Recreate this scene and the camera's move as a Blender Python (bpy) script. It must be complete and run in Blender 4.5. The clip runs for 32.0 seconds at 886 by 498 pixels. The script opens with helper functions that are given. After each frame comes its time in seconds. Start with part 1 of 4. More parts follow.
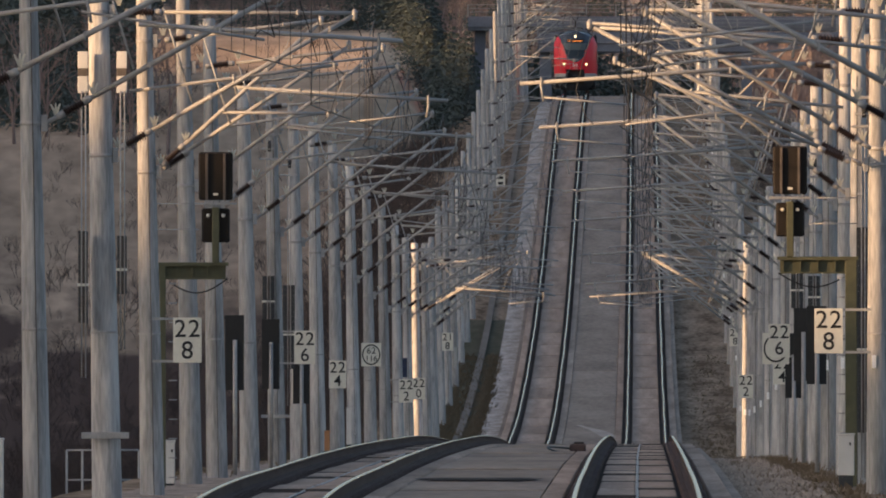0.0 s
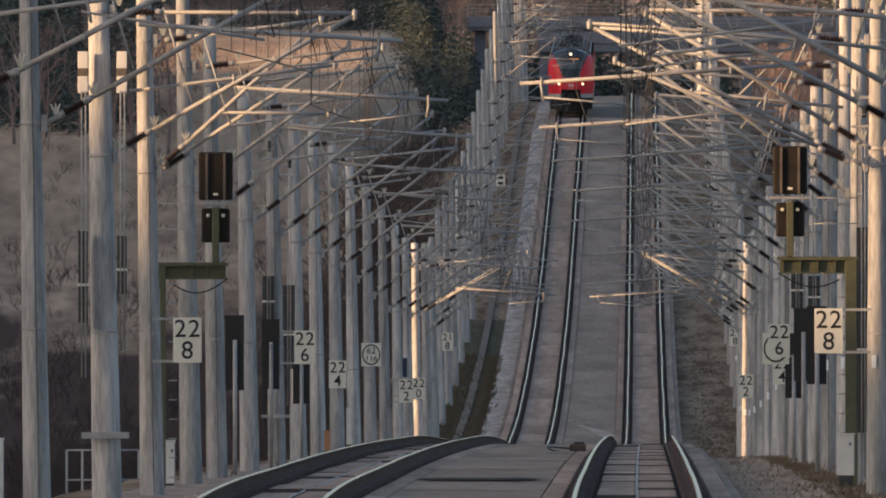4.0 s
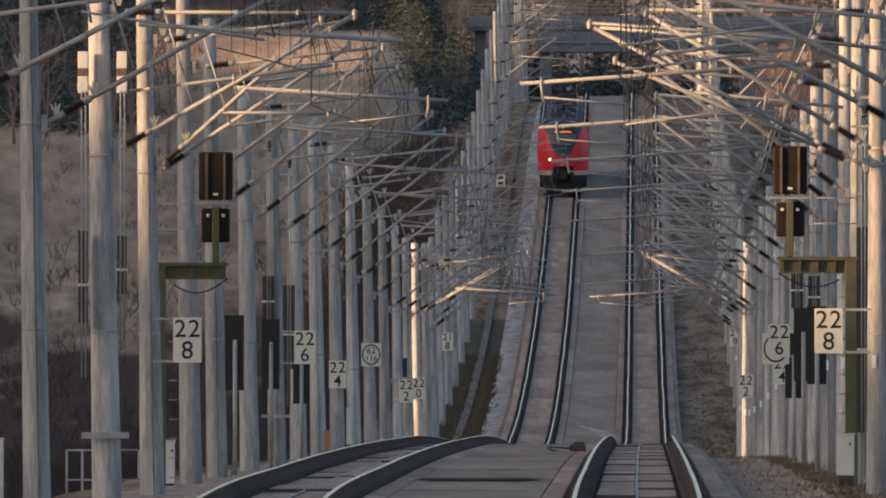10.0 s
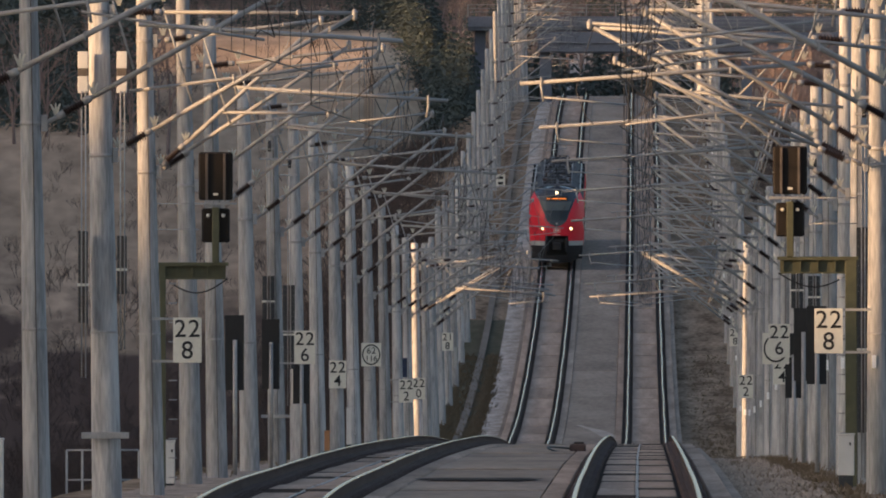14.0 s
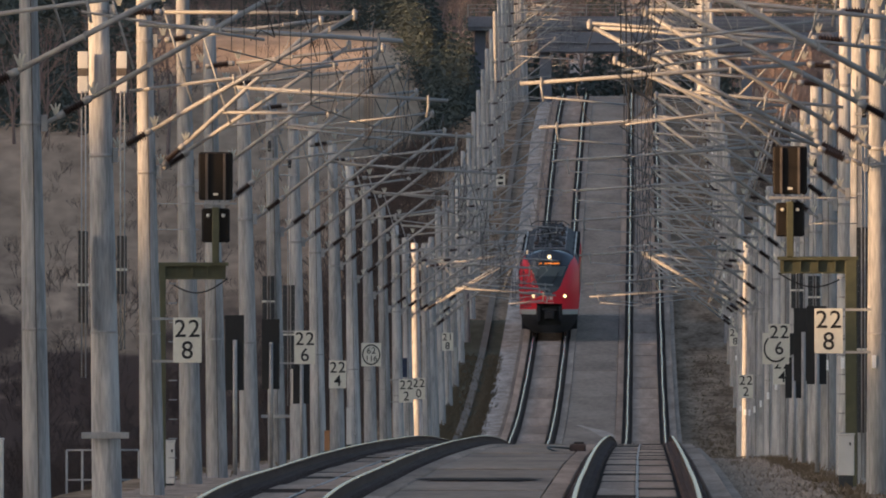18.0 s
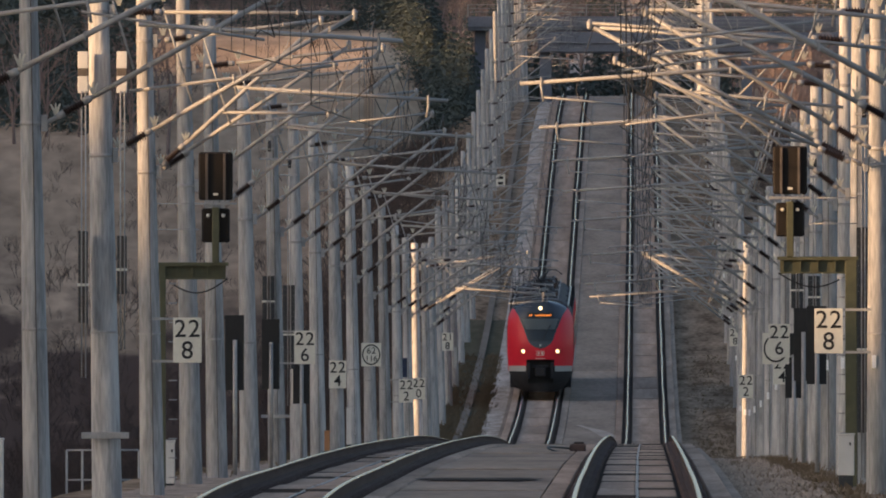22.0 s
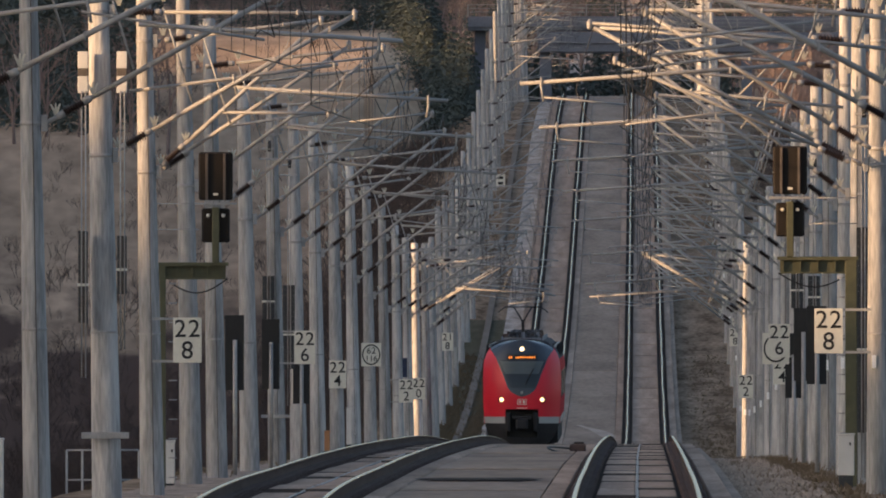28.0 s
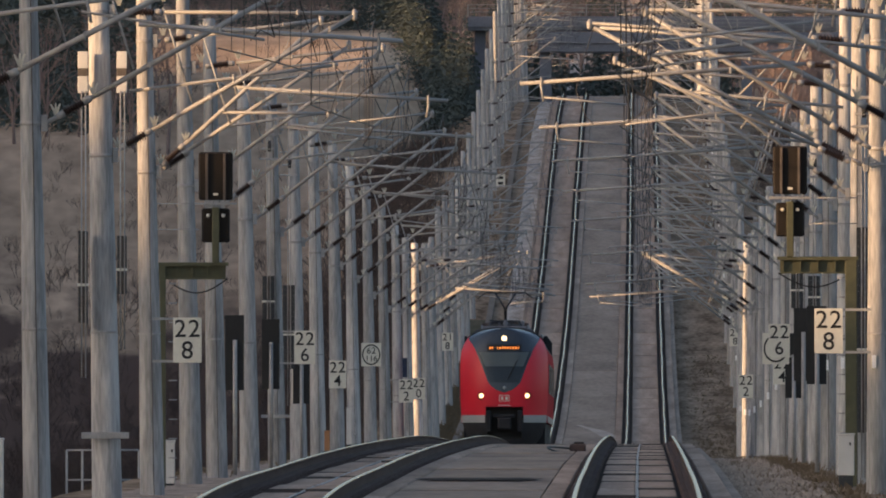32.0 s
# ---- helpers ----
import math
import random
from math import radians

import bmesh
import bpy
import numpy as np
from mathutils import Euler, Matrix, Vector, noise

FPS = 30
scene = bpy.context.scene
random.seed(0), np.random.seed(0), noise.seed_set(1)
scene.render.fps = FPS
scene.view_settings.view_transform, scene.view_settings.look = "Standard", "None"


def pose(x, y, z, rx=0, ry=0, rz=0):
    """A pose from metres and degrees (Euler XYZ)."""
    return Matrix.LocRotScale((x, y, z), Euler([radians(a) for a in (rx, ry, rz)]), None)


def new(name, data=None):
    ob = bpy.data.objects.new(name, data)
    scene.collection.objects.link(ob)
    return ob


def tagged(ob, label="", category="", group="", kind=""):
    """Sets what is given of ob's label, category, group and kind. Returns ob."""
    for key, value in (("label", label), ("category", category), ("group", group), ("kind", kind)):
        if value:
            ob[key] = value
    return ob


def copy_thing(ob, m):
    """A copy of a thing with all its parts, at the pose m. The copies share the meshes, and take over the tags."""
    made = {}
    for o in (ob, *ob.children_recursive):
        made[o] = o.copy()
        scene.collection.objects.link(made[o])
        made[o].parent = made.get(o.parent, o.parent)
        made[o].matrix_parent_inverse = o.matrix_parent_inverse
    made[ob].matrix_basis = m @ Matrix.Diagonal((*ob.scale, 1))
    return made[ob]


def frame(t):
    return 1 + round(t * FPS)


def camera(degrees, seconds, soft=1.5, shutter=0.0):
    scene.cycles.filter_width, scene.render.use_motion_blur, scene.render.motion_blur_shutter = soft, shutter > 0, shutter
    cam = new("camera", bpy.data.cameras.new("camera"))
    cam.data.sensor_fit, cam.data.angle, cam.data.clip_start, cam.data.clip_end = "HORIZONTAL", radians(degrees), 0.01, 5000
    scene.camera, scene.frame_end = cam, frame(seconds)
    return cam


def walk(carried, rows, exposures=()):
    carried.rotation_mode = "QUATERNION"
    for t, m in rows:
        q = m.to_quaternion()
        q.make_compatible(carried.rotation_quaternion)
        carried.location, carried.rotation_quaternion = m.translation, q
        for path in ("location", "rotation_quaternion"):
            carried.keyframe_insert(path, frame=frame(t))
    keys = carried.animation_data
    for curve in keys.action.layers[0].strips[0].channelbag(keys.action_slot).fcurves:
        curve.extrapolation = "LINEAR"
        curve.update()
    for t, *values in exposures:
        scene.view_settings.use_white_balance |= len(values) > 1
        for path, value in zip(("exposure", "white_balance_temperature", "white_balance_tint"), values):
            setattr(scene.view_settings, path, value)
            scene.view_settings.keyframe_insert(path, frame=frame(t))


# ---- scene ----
# ---- the line in plan: y runs along the track, x to the right, z up; the lens stands at the origin ----
PROFILE = ((-400, -13.0), (0, -8.0), (250, -4.6), (400, -3.25), (500, -2.98), (619, -3.2), (736, -3.52),
           (907, -4.1), (1000, -4.46), (1120, -5.1), (1260, -6.1), (1342, -6.63), (1430, -7.12), (1521, -7.40), (1632, -7.32),
           (1745, -6.68), (1873, -5.40), (1924, -4.75), (2027, -3.25), (2193, 0.08), (2372, 4.04), (2506, 6.85), (2679, 9.42),
           (2775, 10.35), (2850, 10.5), (3000, 9.8), (3150, 8.4), (3300, 6.9), (4800, -6.0))
_py = np.array([p[0] for p in PROFILE], float)
_pz = np.array([p[1] for p in PROFILE], float)
_ps = np.gradient(_pz, _py)


def rail_z(y):
    """Height of the rail's head at y metres along the line."""
    i = min(max(int(np.searchsorted(_py, y)) - 1, 0), len(_py) - 2)
    h = _py[i + 1] - _py[i]
    u = (y - _py[i]) / h
    return float((1 + 2 * u) * (1 - u) ** 2 * _pz[i] + u * (1 - u) ** 2 * h * _ps[i]
                 + u * u * (3 - 2 * u) * _pz[i + 1] + u * u * (u - 1) * h * _ps[i + 1])


def smooth(a, b, v):
    u = min(max((v - a) / (b - a), 0.0), 1.0)
    return u * u * (3 - 2 * u)


def right_x(y):
    return -0.02 + 0.32 * smooth(700, 1750, y)


def left_x(y):
    return right_x(y) - 4.5


# ---- camera ----
cam = camera(1.21396, 32.0, soft=1.9)
CAM_POSE = pose(0, 0, 0, 90, 0, 0.2679)
walk(cam, [(0, CAM_POSE), (32, CAM_POSE)], [(0, 0.99, 6080, 17), (32, 0.99, 6080, 17)])

# ---- light ----
SUN_AZ, SUN_EL = radians(65), radians(9)       # from behind and to the left
to_sun = Vector((-math.sin(SUN_AZ) * math.cos(SUN_EL), -math.cos(SUN_AZ) * math.cos(SUN_EL), math.sin(SUN_EL)))
world = bpy.data.worlds.new("sky")
scene.world = world
world.use_nodes = True
wn = world.node_tree.nodes
sky = wn.new("ShaderNodeTexSky")
sky.sky_type = "NISHITA"
sky.sun_disc = False
sky.dust_density = 2.5
sky.sun_elevation = SUN_EL
sky.sun_rotation = math.atan2(to_sun.x, to_sun.y)
world.node_tree.links.new(sky.outputs[0], wn["Background"].inputs[0])
wn["Background"].inputs[1].default_value = 0.126
sun = new("sun", bpy.data.lights.new("sun", "SUN"))
sun.data.energy = 3.9
sun.data.angle = radians(0.6)
sun.data.color = (1.0, 0.60, 0.27)
sun.matrix_world = Matrix.Translation((-60, 400, 60)) @ to_sun.to_track_quat("Z", "Y").to_matrix().to_4x4()


# ---- materials ----
def material(name, base, dark=None, rough=0.8, metal=0.0, scale=3.0, fine=40.0, bump=0.2, spread=0.25, stretch=(1, 1, 1), rand=0.0, mix=0.5, spec=0.3):
    """A surface with variation at two scales, in metres of the thing's own space."""
    m = bpy.data.materials.new(name)
    m.use_nodes = True
    nt = m.node_tree
    b = nt.nodes["Principled BSDF"]
    b.inputs["Roughness"].default_value = rough
    b.inputs["Metallic"].default_value = metal
    b.inputs["Specular IOR Level"].default_value = spec
    dark = dark or tuple(c * (1 - spread) for c in base)
    tc = nt.nodes.new("ShaderNodeTexCoord")
    mp = nt.nodes.new("ShaderNodeMapping")
    mp.inputs["Scale"].default_value = stretch
    nt.links.new(tc.outputs["Object"], mp.inputs[0])
    src = mp.outputs[0]
    n1 = nt.nodes.new("ShaderNodeTexNoise")
    n1.inputs["Scale"].default_value = scale
    n1.inputs["Detail"].default_value = 5
    n2 = nt.nodes.new("ShaderNodeTexNoise")
    n2.inputs["Scale"].default_value = fine
    n2.inputs["Detail"].default_value = 3
    if rand:
        oi = nt.nodes.new("ShaderNodeObjectInfo")
        sc = nt.nodes.new("ShaderNodeVectorMath")
        sc.operation = "SCALE"
        sc.inputs[0].default_value = (37, 91, 53)
        nt.links.new(oi.outputs["Random"], sc.inputs["Scale"])
        ad = nt.nodes.new("ShaderNodeVectorMath")
        nt.links.new(src, ad.inputs[0])
        nt.links.new(sc.outputs[0], ad.inputs[1])
        src = ad.outputs[0]
    for n in (n1, n2):
        nt.links.new(src, n.inputs["Vector"])
    add = nt.nodes.new("ShaderNodeMix")
    add.inputs[0].default_value = 0.4
    nt.links.new(n1.outputs[0], add.inputs[2])
    nt.links.new(n2.outputs[0], add.inputs[3])
    ramp = nt.nodes.new("ShaderNodeMapRange")
    ramp.inputs[1].default_value, ramp.inputs[2].default_value = 0.5 - mix * 0.36, 0.5 + mix * 0.36
    nt.links.new(add.outputs[0], ramp.inputs[0])
    col = nt.nodes.new("ShaderNodeMix")
    col.data_type = "RGBA"
    col.inputs[6].default_value = (*dark, 1)
    col.inputs[7].default_value = (*base, 1)
    nt.links.new(ramp.outputs[0], col.inputs[0])
    out = col.outputs[2]
    if rand:
        hsv = nt.nodes.new("ShaderNodeHueSaturation")
        mr = nt.nodes.new("ShaderNodeMapRange")
        mr.inputs[3].default_value, mr.inputs[4].default_value = 1 - rand, 1 + rand
        nt.links.new(oi.outputs["Random"], mr.inputs[0])
        nt.links.new(mr.outputs[0], hsv.inputs["Value"])
        nt.links.new(out, hsv.inputs["Color"])
        out = hsv.outputs[0]
    nt.links.new(out, b.inputs["Base Color"])
    if bump:
        bp = nt.nodes.new("ShaderNodeBump")
        bp.inputs["Strength"].default_value = bump
        bp.inputs["Distance"].default_value = 0.02
        nt.links.new(n2.outputs[0], bp.inputs["Height"])
        nt.links.new(bp.outputs[0], b.inputs["Normal"])
    return m


def glow(name, colour, strength):
    m = bpy.data.materials.new(name)
    m.use_nodes = True
    b = m.node_tree.nodes["Principled BSDF"]
    b.inputs["Base Color"].default_value = (*colour, 1)
    b.inputs["Emission Color"].default_value = (*colour, 1)
    b.inputs["Emission Strength"].default_value = strength
    return m


M = dict(
    mast=material("mast_concrete", (0.50, 0.488, 0.472), (0.265, 0.262, 0.26), 0.9, 0, 1.5, 8, 0.4, stretch=(3.4, 3.4, 0.45), rand=0.2, mix=0.33, spec=0.1),
    slab=material("slab_concrete", (0.49, 0.362, 0.278), (0.285, 0.21, 0.16), 0.95, 0, 2.2, 16, 0.3, stretch=(1, 0.02, 1), rand=0.14, mix=0.4, spec=0.03),
    deck=material("deck_concrete", (0.365, 0.29, 0.232), (0.21, 0.167, 0.134), 0.95, 0, 1.6, 14, 0.3, stretch=(0.35, 0.02, 1), rand=0.10, mix=0.4, spec=0.03),
    rust=material("rail_rust", (0.125, 0.092, 0.084), (0.068, 0.05, 0.046), 0.9, 0.0, 3, 20, 0.2, stretch=(1, 0.02, 1), mix=0.7, spec=0.05),
    steel=material("rail_head_steel", (0.42, 0.385, 0.44), (0.28, 0.255, 0.295), 0.20, 1.0, 2, 60, 0.0),
    zinc=material("galvanised_steel", (0.41, 0.398, 0.382), (0.26, 0.255, 0.25), 0.6, 0.2, 6, 60, 0.1, rand=0.1),
    dark=material("dark_metal", (0.02, 0.02, 0.021), (0.012, 0.012, 0.013), 0.7, 0, 8, 60, 0.1),
    brown=material("insulator_glaze", (0.045, 0.026, 0.022), (0.03, 0.018, 0.016), 0.35, 0, 8, 60, 0.05),
    white=material("white_enamel", (0.72, 0.70, 0.61), (0.60, 0.575, 0.49), 0.45, 0, 5, 60, 0.05),
    plate=material("plate_enamel", (0.90, 0.90, 0.88), (0.84, 0.84, 0.82), 0.4, 0, 5, 60, 0.0),
    black=material("black_paint", (0.026, 0.025, 0.025), (0.018, 0.018, 0.018), 0.6, 0, 9, 60, 0.05),
    olive=material("olive_paint", (0.11, 0.108, 0.06), (0.07, 0.07, 0.042), 0.6, 0, 5, 50, 0.1),
    weight=material("grey_weight", (0.055, 0.058, 0.06), (0.038, 0.04, 0.042), 0.7, 0, 5, 50, 0.1),
    wire=material("copper_wire", (0.06, 0.056, 0.054), (0.04, 0.038, 0.037), 0.6, 0.2, 5, 50, 0.0),
    gravel=material("gravel", (0.54, 0.425, 0.335), (0.17, 0.132, 0.105), 0.95, 0, 2.2, 12, 0.8, stretch=(1, 0.08, 1), mix=0.62, spec=0.0),
    red_side=material("red_side_paint", (0.50, 0.018, 0.034), (0.38, 0.014, 0.026), 0.7, 0, 0.8, 30, 0.02, spec=0.05),
    red=material("red_paint", (0.68, 0.020, 0.040), (0.60, 0.016, 0.032), 0.38, 0, 0.8, 30, 0.02),
    grey_paint=material("grey_paint", (0.38, 0.39, 0.38), (0.31, 0.32, 0.31), 0.4, 0, 2, 40, 0.05),
    roof=material("roof_grey", (0.075, 0.08, 0.092), (0.048, 0.052, 0.06), 0.75, 0, 2, 30, 0.1, spec=0.1),
    glass=material("dark_glass", (0.032, 0.042, 0.05), (0.024, 0.032, 0.039), 0.08, 0, 1, 10, 0.0),
    under=material("underframe", (0.03, 0.03, 0.033), (0.018, 0.018, 0.02), 0.8, 0, 4, 40, 0.2),
    cream=material("warm_white_paint", (0.66, 0.64, 0.60), (0.55, 0.53, 0.50), 0.5, 0, 4, 40, 0.05),
    bark=material("bark", (0.11, 0.085, 0.065), (0.06, 0.048, 0.038), 0.9, 0, 3, 25, 0.4, rand=0.25, spec=0.0),
    needle=material("needles", (0.135, 0.155, 0.138), (0.09, 0.104, 0.093), 0.8, 0, 1.0, 9, 0.3, rand=0.35, spec=0.0),
    twig=material("twigs", (0.16, 0.122, 0.108), (0.09, 0.069, 0.062), 0.9, 0, 1.5, 9, 0.3, rand=0.3, spec=0.0),
    branch=material("branches", (0.34, 0.255, 0.225), (0.21, 0.155, 0.138), 0.9, 0, 1.5, 9, 0.3, rand=0.2, spec=0.0),
    grass=material("dry_grass", (0.20, 0.145, 0.095), (0.11, 0.085, 0.055), 0.95, 0, 2.5, 14, 0.4, spec=0.0),
    cable=material("cable_grey", (0.42, 0.40, 0.38), (0.3, 0.29, 0.28), 0.6, 0, 5, 40, 0.05),
    orange=material("orange_paint", (0.45, 0.22, 0.10), (0.35, 0.17, 0.08), 0.7, 0, 5, 40, 0.05),
    blue=material("blue_paint", (0.03, 0.045, 0.09), (0.02, 0.03, 0.06), 0.6, 0, 5, 40, 0.05),
    stain=material("rail_bed", (0.085, 0.07, 0.062), (0.045, 0.038, 0.034), 0.95, 0, 1.5, 12, 0.3, stretch=(1, 0.02, 1), mix=0.8, spec=0.02),
    worn=material("worn_mortar", (0.50, 0.42, 0.36), (0.34, 0.28, 0.235), 0.95, 0, 1.5, 12, 0.2, stretch=(1, 0.05, 1), mix=0.6, spec=0.02),
    dull_brown=material("dull_brown_matt", (0.13, 0.11, 0.095), (0.08, 0.068, 0.06), 0.9, 0, 5, 40, 0.1),
    lamp=glow("headlight", (1.0, 0.74, 0.36), 1.5),
    # amber halo of the headlights, painted as emission
    reflector=glow("lamp_halo_amber", (1.0, 0.45, 0.12), 0.35),
    sign=glow("amber_display", (1.0, 0.27, 0.03), 0.5),
)


# ---- builders ----
def part(name, bm, mat, parent=None, label=""):
    """Link a bmesh as one mesh object under a thing or part."""
    me = bpy.data.meshes.new(name)
    bm.to_mesh(me)
    bm.free()
    me.materials.append(mat)
    ob = new(name, me)
    ob.parent = parent
    if label:
        ob["label"] = label
    return ob


def shared(name, me, parent, m=None):
    ob = new(name, me)
    ob.parent = parent
    if m is not None:
        ob.matrix_basis = m
    return ob


def box(bm, x0, x1, y0, y1, z0, z1, bev=0.0):
    r = bmesh.ops.create_cube(bm, size=1)
    vs = r["verts"]
    for v in vs:
        v.co = Vector((x0 if v.co.x < 0 else x1, y0 if v.co.y < 0 else y1, z0 if v.co.z < 0 else z1))
    if bev:
        es = list({e for v in vs for e in v.link_edges})
        bmesh.ops.bevel(bm, geom=es, offset=bev, segments=1, affect="EDGES", profile=0.5)
    return bm


def tube(bm, p, q, r0, r1=None, n=8, caps=True):
    """A round bar from p to q."""
    p, q = Vector(p), Vector(q)
    r1 = r0 if r1 is None else r1
    t = (q - p).to_track_quat("Z", "Y").to_matrix()
    rings = []
    for c, r in ((p, r0), (q, r1)):
        rings.append([bm.verts.new(c + t @ Vector((r * math.cos(a), r * math.sin(a), 0))) for a in (2 * math.pi * i / n for i in range(n))])
    for i in range(n):
        f = bm.faces.new((rings[0][i], rings[0][(i + 1) % n], rings[1][(i + 1) % n], rings[1][i]))
        f.smooth = True
    if caps:
        bm.faces.new(rings[0][::-1])
        bm.faces.new(rings[1])
    return bm


def polytube(bm, pts, r, n=6):
    """A round bar along a bent line."""
    pts = [Vector(p) for p in pts]
    rings = []
    for i, p in enumerate(pts):
        d = pts[min(i + 1, len(pts) - 1)] - pts[max(i - 1, 0)]
        t = d.to_track_quat("Z", "Y").to_matrix()
        rings.append([bm.verts.new(p + t @ Vector((r * math.cos(a), r * math.sin(a), 0))) for a in (2 * math.pi * k / n for k in range(n))])
    for a, b in zip(rings, rings[1:]):
        for k in range(n):
            bm.faces.new((a[k], a[(k + 1) % n], b[(k + 1) % n], b[k])).smooth = True
    return bm


def lathe(bm, prof, n=16, m=Matrix()):
    """Turned shape about z from (radius, height) pairs."""
    rings = [[bm.verts.new(m @ Vector((r * math.cos(a), r * math.sin(a), z))) for a in (2 * math.pi * i / n for i in range(n))] for r, z in prof]
    for a, b in zip(rings, rings[1:]):
        for i in range(n):
            f = bm.faces.new((a[i], a[(i + 1) % n], b[(i + 1) % n], b[i]))
            f.smooth = True
    bm.faces.new(rings[0][::-1])
    bm.faces.new(rings[-1])
    return bm


def sweep(bm, section, path, closed=True):
    """Run a cross-section (x, z pairs) along points (x, y, z) of the line."""
    rings = [[bm.verts.new((px + sx, py, pz + sz)) for sx, sz in section] for px, py, pz in path]
    n = len(section)
    for a, b in zip(rings, rings[1:]):
        for i in range(n if closed else n - 1):
            bm.faces.new((a[i], b[i], b[(i + 1) % n], a[(i + 1) % n]))
    if closed:
        bm.faces.new(rings[0])
        bm.faces.new(rings[-1][::-1])
    return bm


def steps(a, b, n):
    return [a + (b - a) * i / n for i in range(n + 1)]


def line_y(a=420.0, b=3300.0):
    """Stations along the line, closer together where it is near."""
    ys = [a]
    while ys[-1] < b:
        ys.append(min(b, ys[-1] + (8 if ys[-1] < 1100 else 14)))
    return ys


# ---- ground: one sheet to the horizon ----
BANK_X = -118.0      # foot of an unseen wooded ridge to the side, added to shadow the line


SHADOW_RIDGE = ((-900, 8.6), (455, 8.6), (515, 8.4), (556, 7.4), (572, 5.6), (600, 4.9), (622, 3.9), (660, 3.9), (690, 5.4), (698, 6.0), (705, 7.4),
         (728, 7.6), (748, 8.5), (905, 8.7), (975, 9.7), (1020, 12.5), (1080, 14), (1449.6, 14), (1450.8, -3), (1456.8, -3), (1458, 14), (2179, 14), (2370, 13), (2385, 6.1), (2415, 6.1), (2428, 13), (2524, 10), (2752, 9.5), (2774, -10), (2935, -10), (2960, 14), (3000, 26), (5000, 26))


def bank_h(y):
    """How far the shadowing ridge's wood reaches above rail level, with dips and gaps for sunlight."""
    return 21.85 + float(np.interp(y + 33, [r[0] for r in SHADOW_RIDGE], [r[1] for r in SHADOW_RIDGE]))


def ground_z(x, y):
    base = rail_z(max(min(y, 4800), -400))
    c = right_x(y) - 2.25
    u = x - c
    z = base - 0.60
    out = abs(u) - 6.9
    if out > 0:
        z -= min(out, 8.0) * 0.40 if u < 0 else min(out, 5.0) * 0.22
    z += 0.05 * noise.noise((x * 0.8, y * 0.05, 3)) * smooth(4.4, 5.0, abs(u))
    if u < -11:
        k = smooth(2250, 2700, y)
        w = smooth(14 - 3 * k, 60 - 45 * k, -u)
        hill = -9.0 + 29.0 * smooth(1450, 3500, y) + 8 * smooth(3300, 4600, y)
        z = z * (1 - w) + hill * w
        # added ridge for shadows; its gaps run along the sun's rays
        b = BANK_X - x
        lift = smooth(-40, 9, b) * (1 - smooth(30, 150, b)) * smooth(-200, 100, y) * (1 - smooth(4150, 4400, y))
        z = z * (1 - lift) + (base + bank_h(y - 0.466 * (x + 132)) - 1.8) * lift
    if u > 12:
        w = smooth(12, 70, u)
        hill = -5.0 + 26.0 * smooth(1450, 3300, y) + 8 * smooth(3200, 4600, y)
        z = z * (1 - w) + hill * w
    far = smooth(3420, 3900, y)
    z = z * (1 - far) + (17.0 + 13.0 * smooth(3700, 4700, y) + 3.0 * noise.noise((x * 0.012, y * 0.002, 8))) * far
    if abs(u) > 9:
        z += smooth(9, 22, abs(u)) * (1 - 0.75 * smooth(2300, 2600, y)) * (0.5 * noise.noise((x * 0.05, y * 0.012, 0)) + 0.25 * noise.noise((x * 0.21, y * 0.05, 5)))
    return z


def make_ground():
    xs = [-900, -600, -400, -300, -230, -200, -180, -168, -160, -155, -150, -145, -141, -137, -133, -129, -125, -120, -112, -102, -90, -80, -72, -65, -59, -54, -49, -45, -41, -38, -35, -32, -29.5, -27, -25, -23, -21, -19, -17.5, -16,
          -14.5, -13, -11.5, -10.2, -9.2, -8.4, -7.65, -7.15, -6.5, -5.8, -4.5, -2.2, 0, 1.2, 1.6, 2.0, 2.7, 3.4, 4.1, 4.8, 5.6, 6.6, 8, 10, 12.5, 15.5, 19, 24, 30, 38, 50, 65, 85, 120, 170, 250, 400, 650, 900]
    ys = [-900, -600, -400, -200, 0, 150, 300, 400] + [440 + 12 * i for i in range(81)] + [1401.5 + 1.5 * i for i in range(31)] + [1448 + 12 * i for i in range(156)] + [3350 + 60 * i for i in range(26)] + [4960]
    verts = [(x, y, ground_z(x, y)) for y in ys for x in xs]
    n = len(xs)
    faces = [(j * n + i, j * n + i + 1, (j + 1) * n + i + 1, (j + 1) * n + i) for j in range(len(ys) - 1) for i in range(n - 1)]
    me = bpy.data.meshes.new("ground")
    me.from_pydata(verts, [], faces)
    for k in ("field", "gravel", "verge", "ditch", "rubble", "lit_field"):
        me.materials.append(M[k])
    for p in me.polygons:
        p.use_smooth = True
        cx, cy = p.center.x, p.center.y
        u = cx - right_x(cy) + 2.25
        if -4.75 < u < -3 and cy > 1000:
            p.material_index = 4
        elif -4.6 < u < 3.6:
            p.material_index = 1
        elif -6.4 < u < 0 and cy < 1000:
            p.material_index = 1
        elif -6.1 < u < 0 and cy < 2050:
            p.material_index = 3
        elif -13 < u < 12:
            p.material_index = 2
        elif -25.5 < cx < -16.5 + 1.5 * noise.noise((cy * 0.02, 0, 1)) and 2690 < cy < 2980:
            p.material_index = 5
    return tagged(new("ground", me), "dry winter grass, gravel shoulders and fields on rolling ground", "ground", kind="structure")


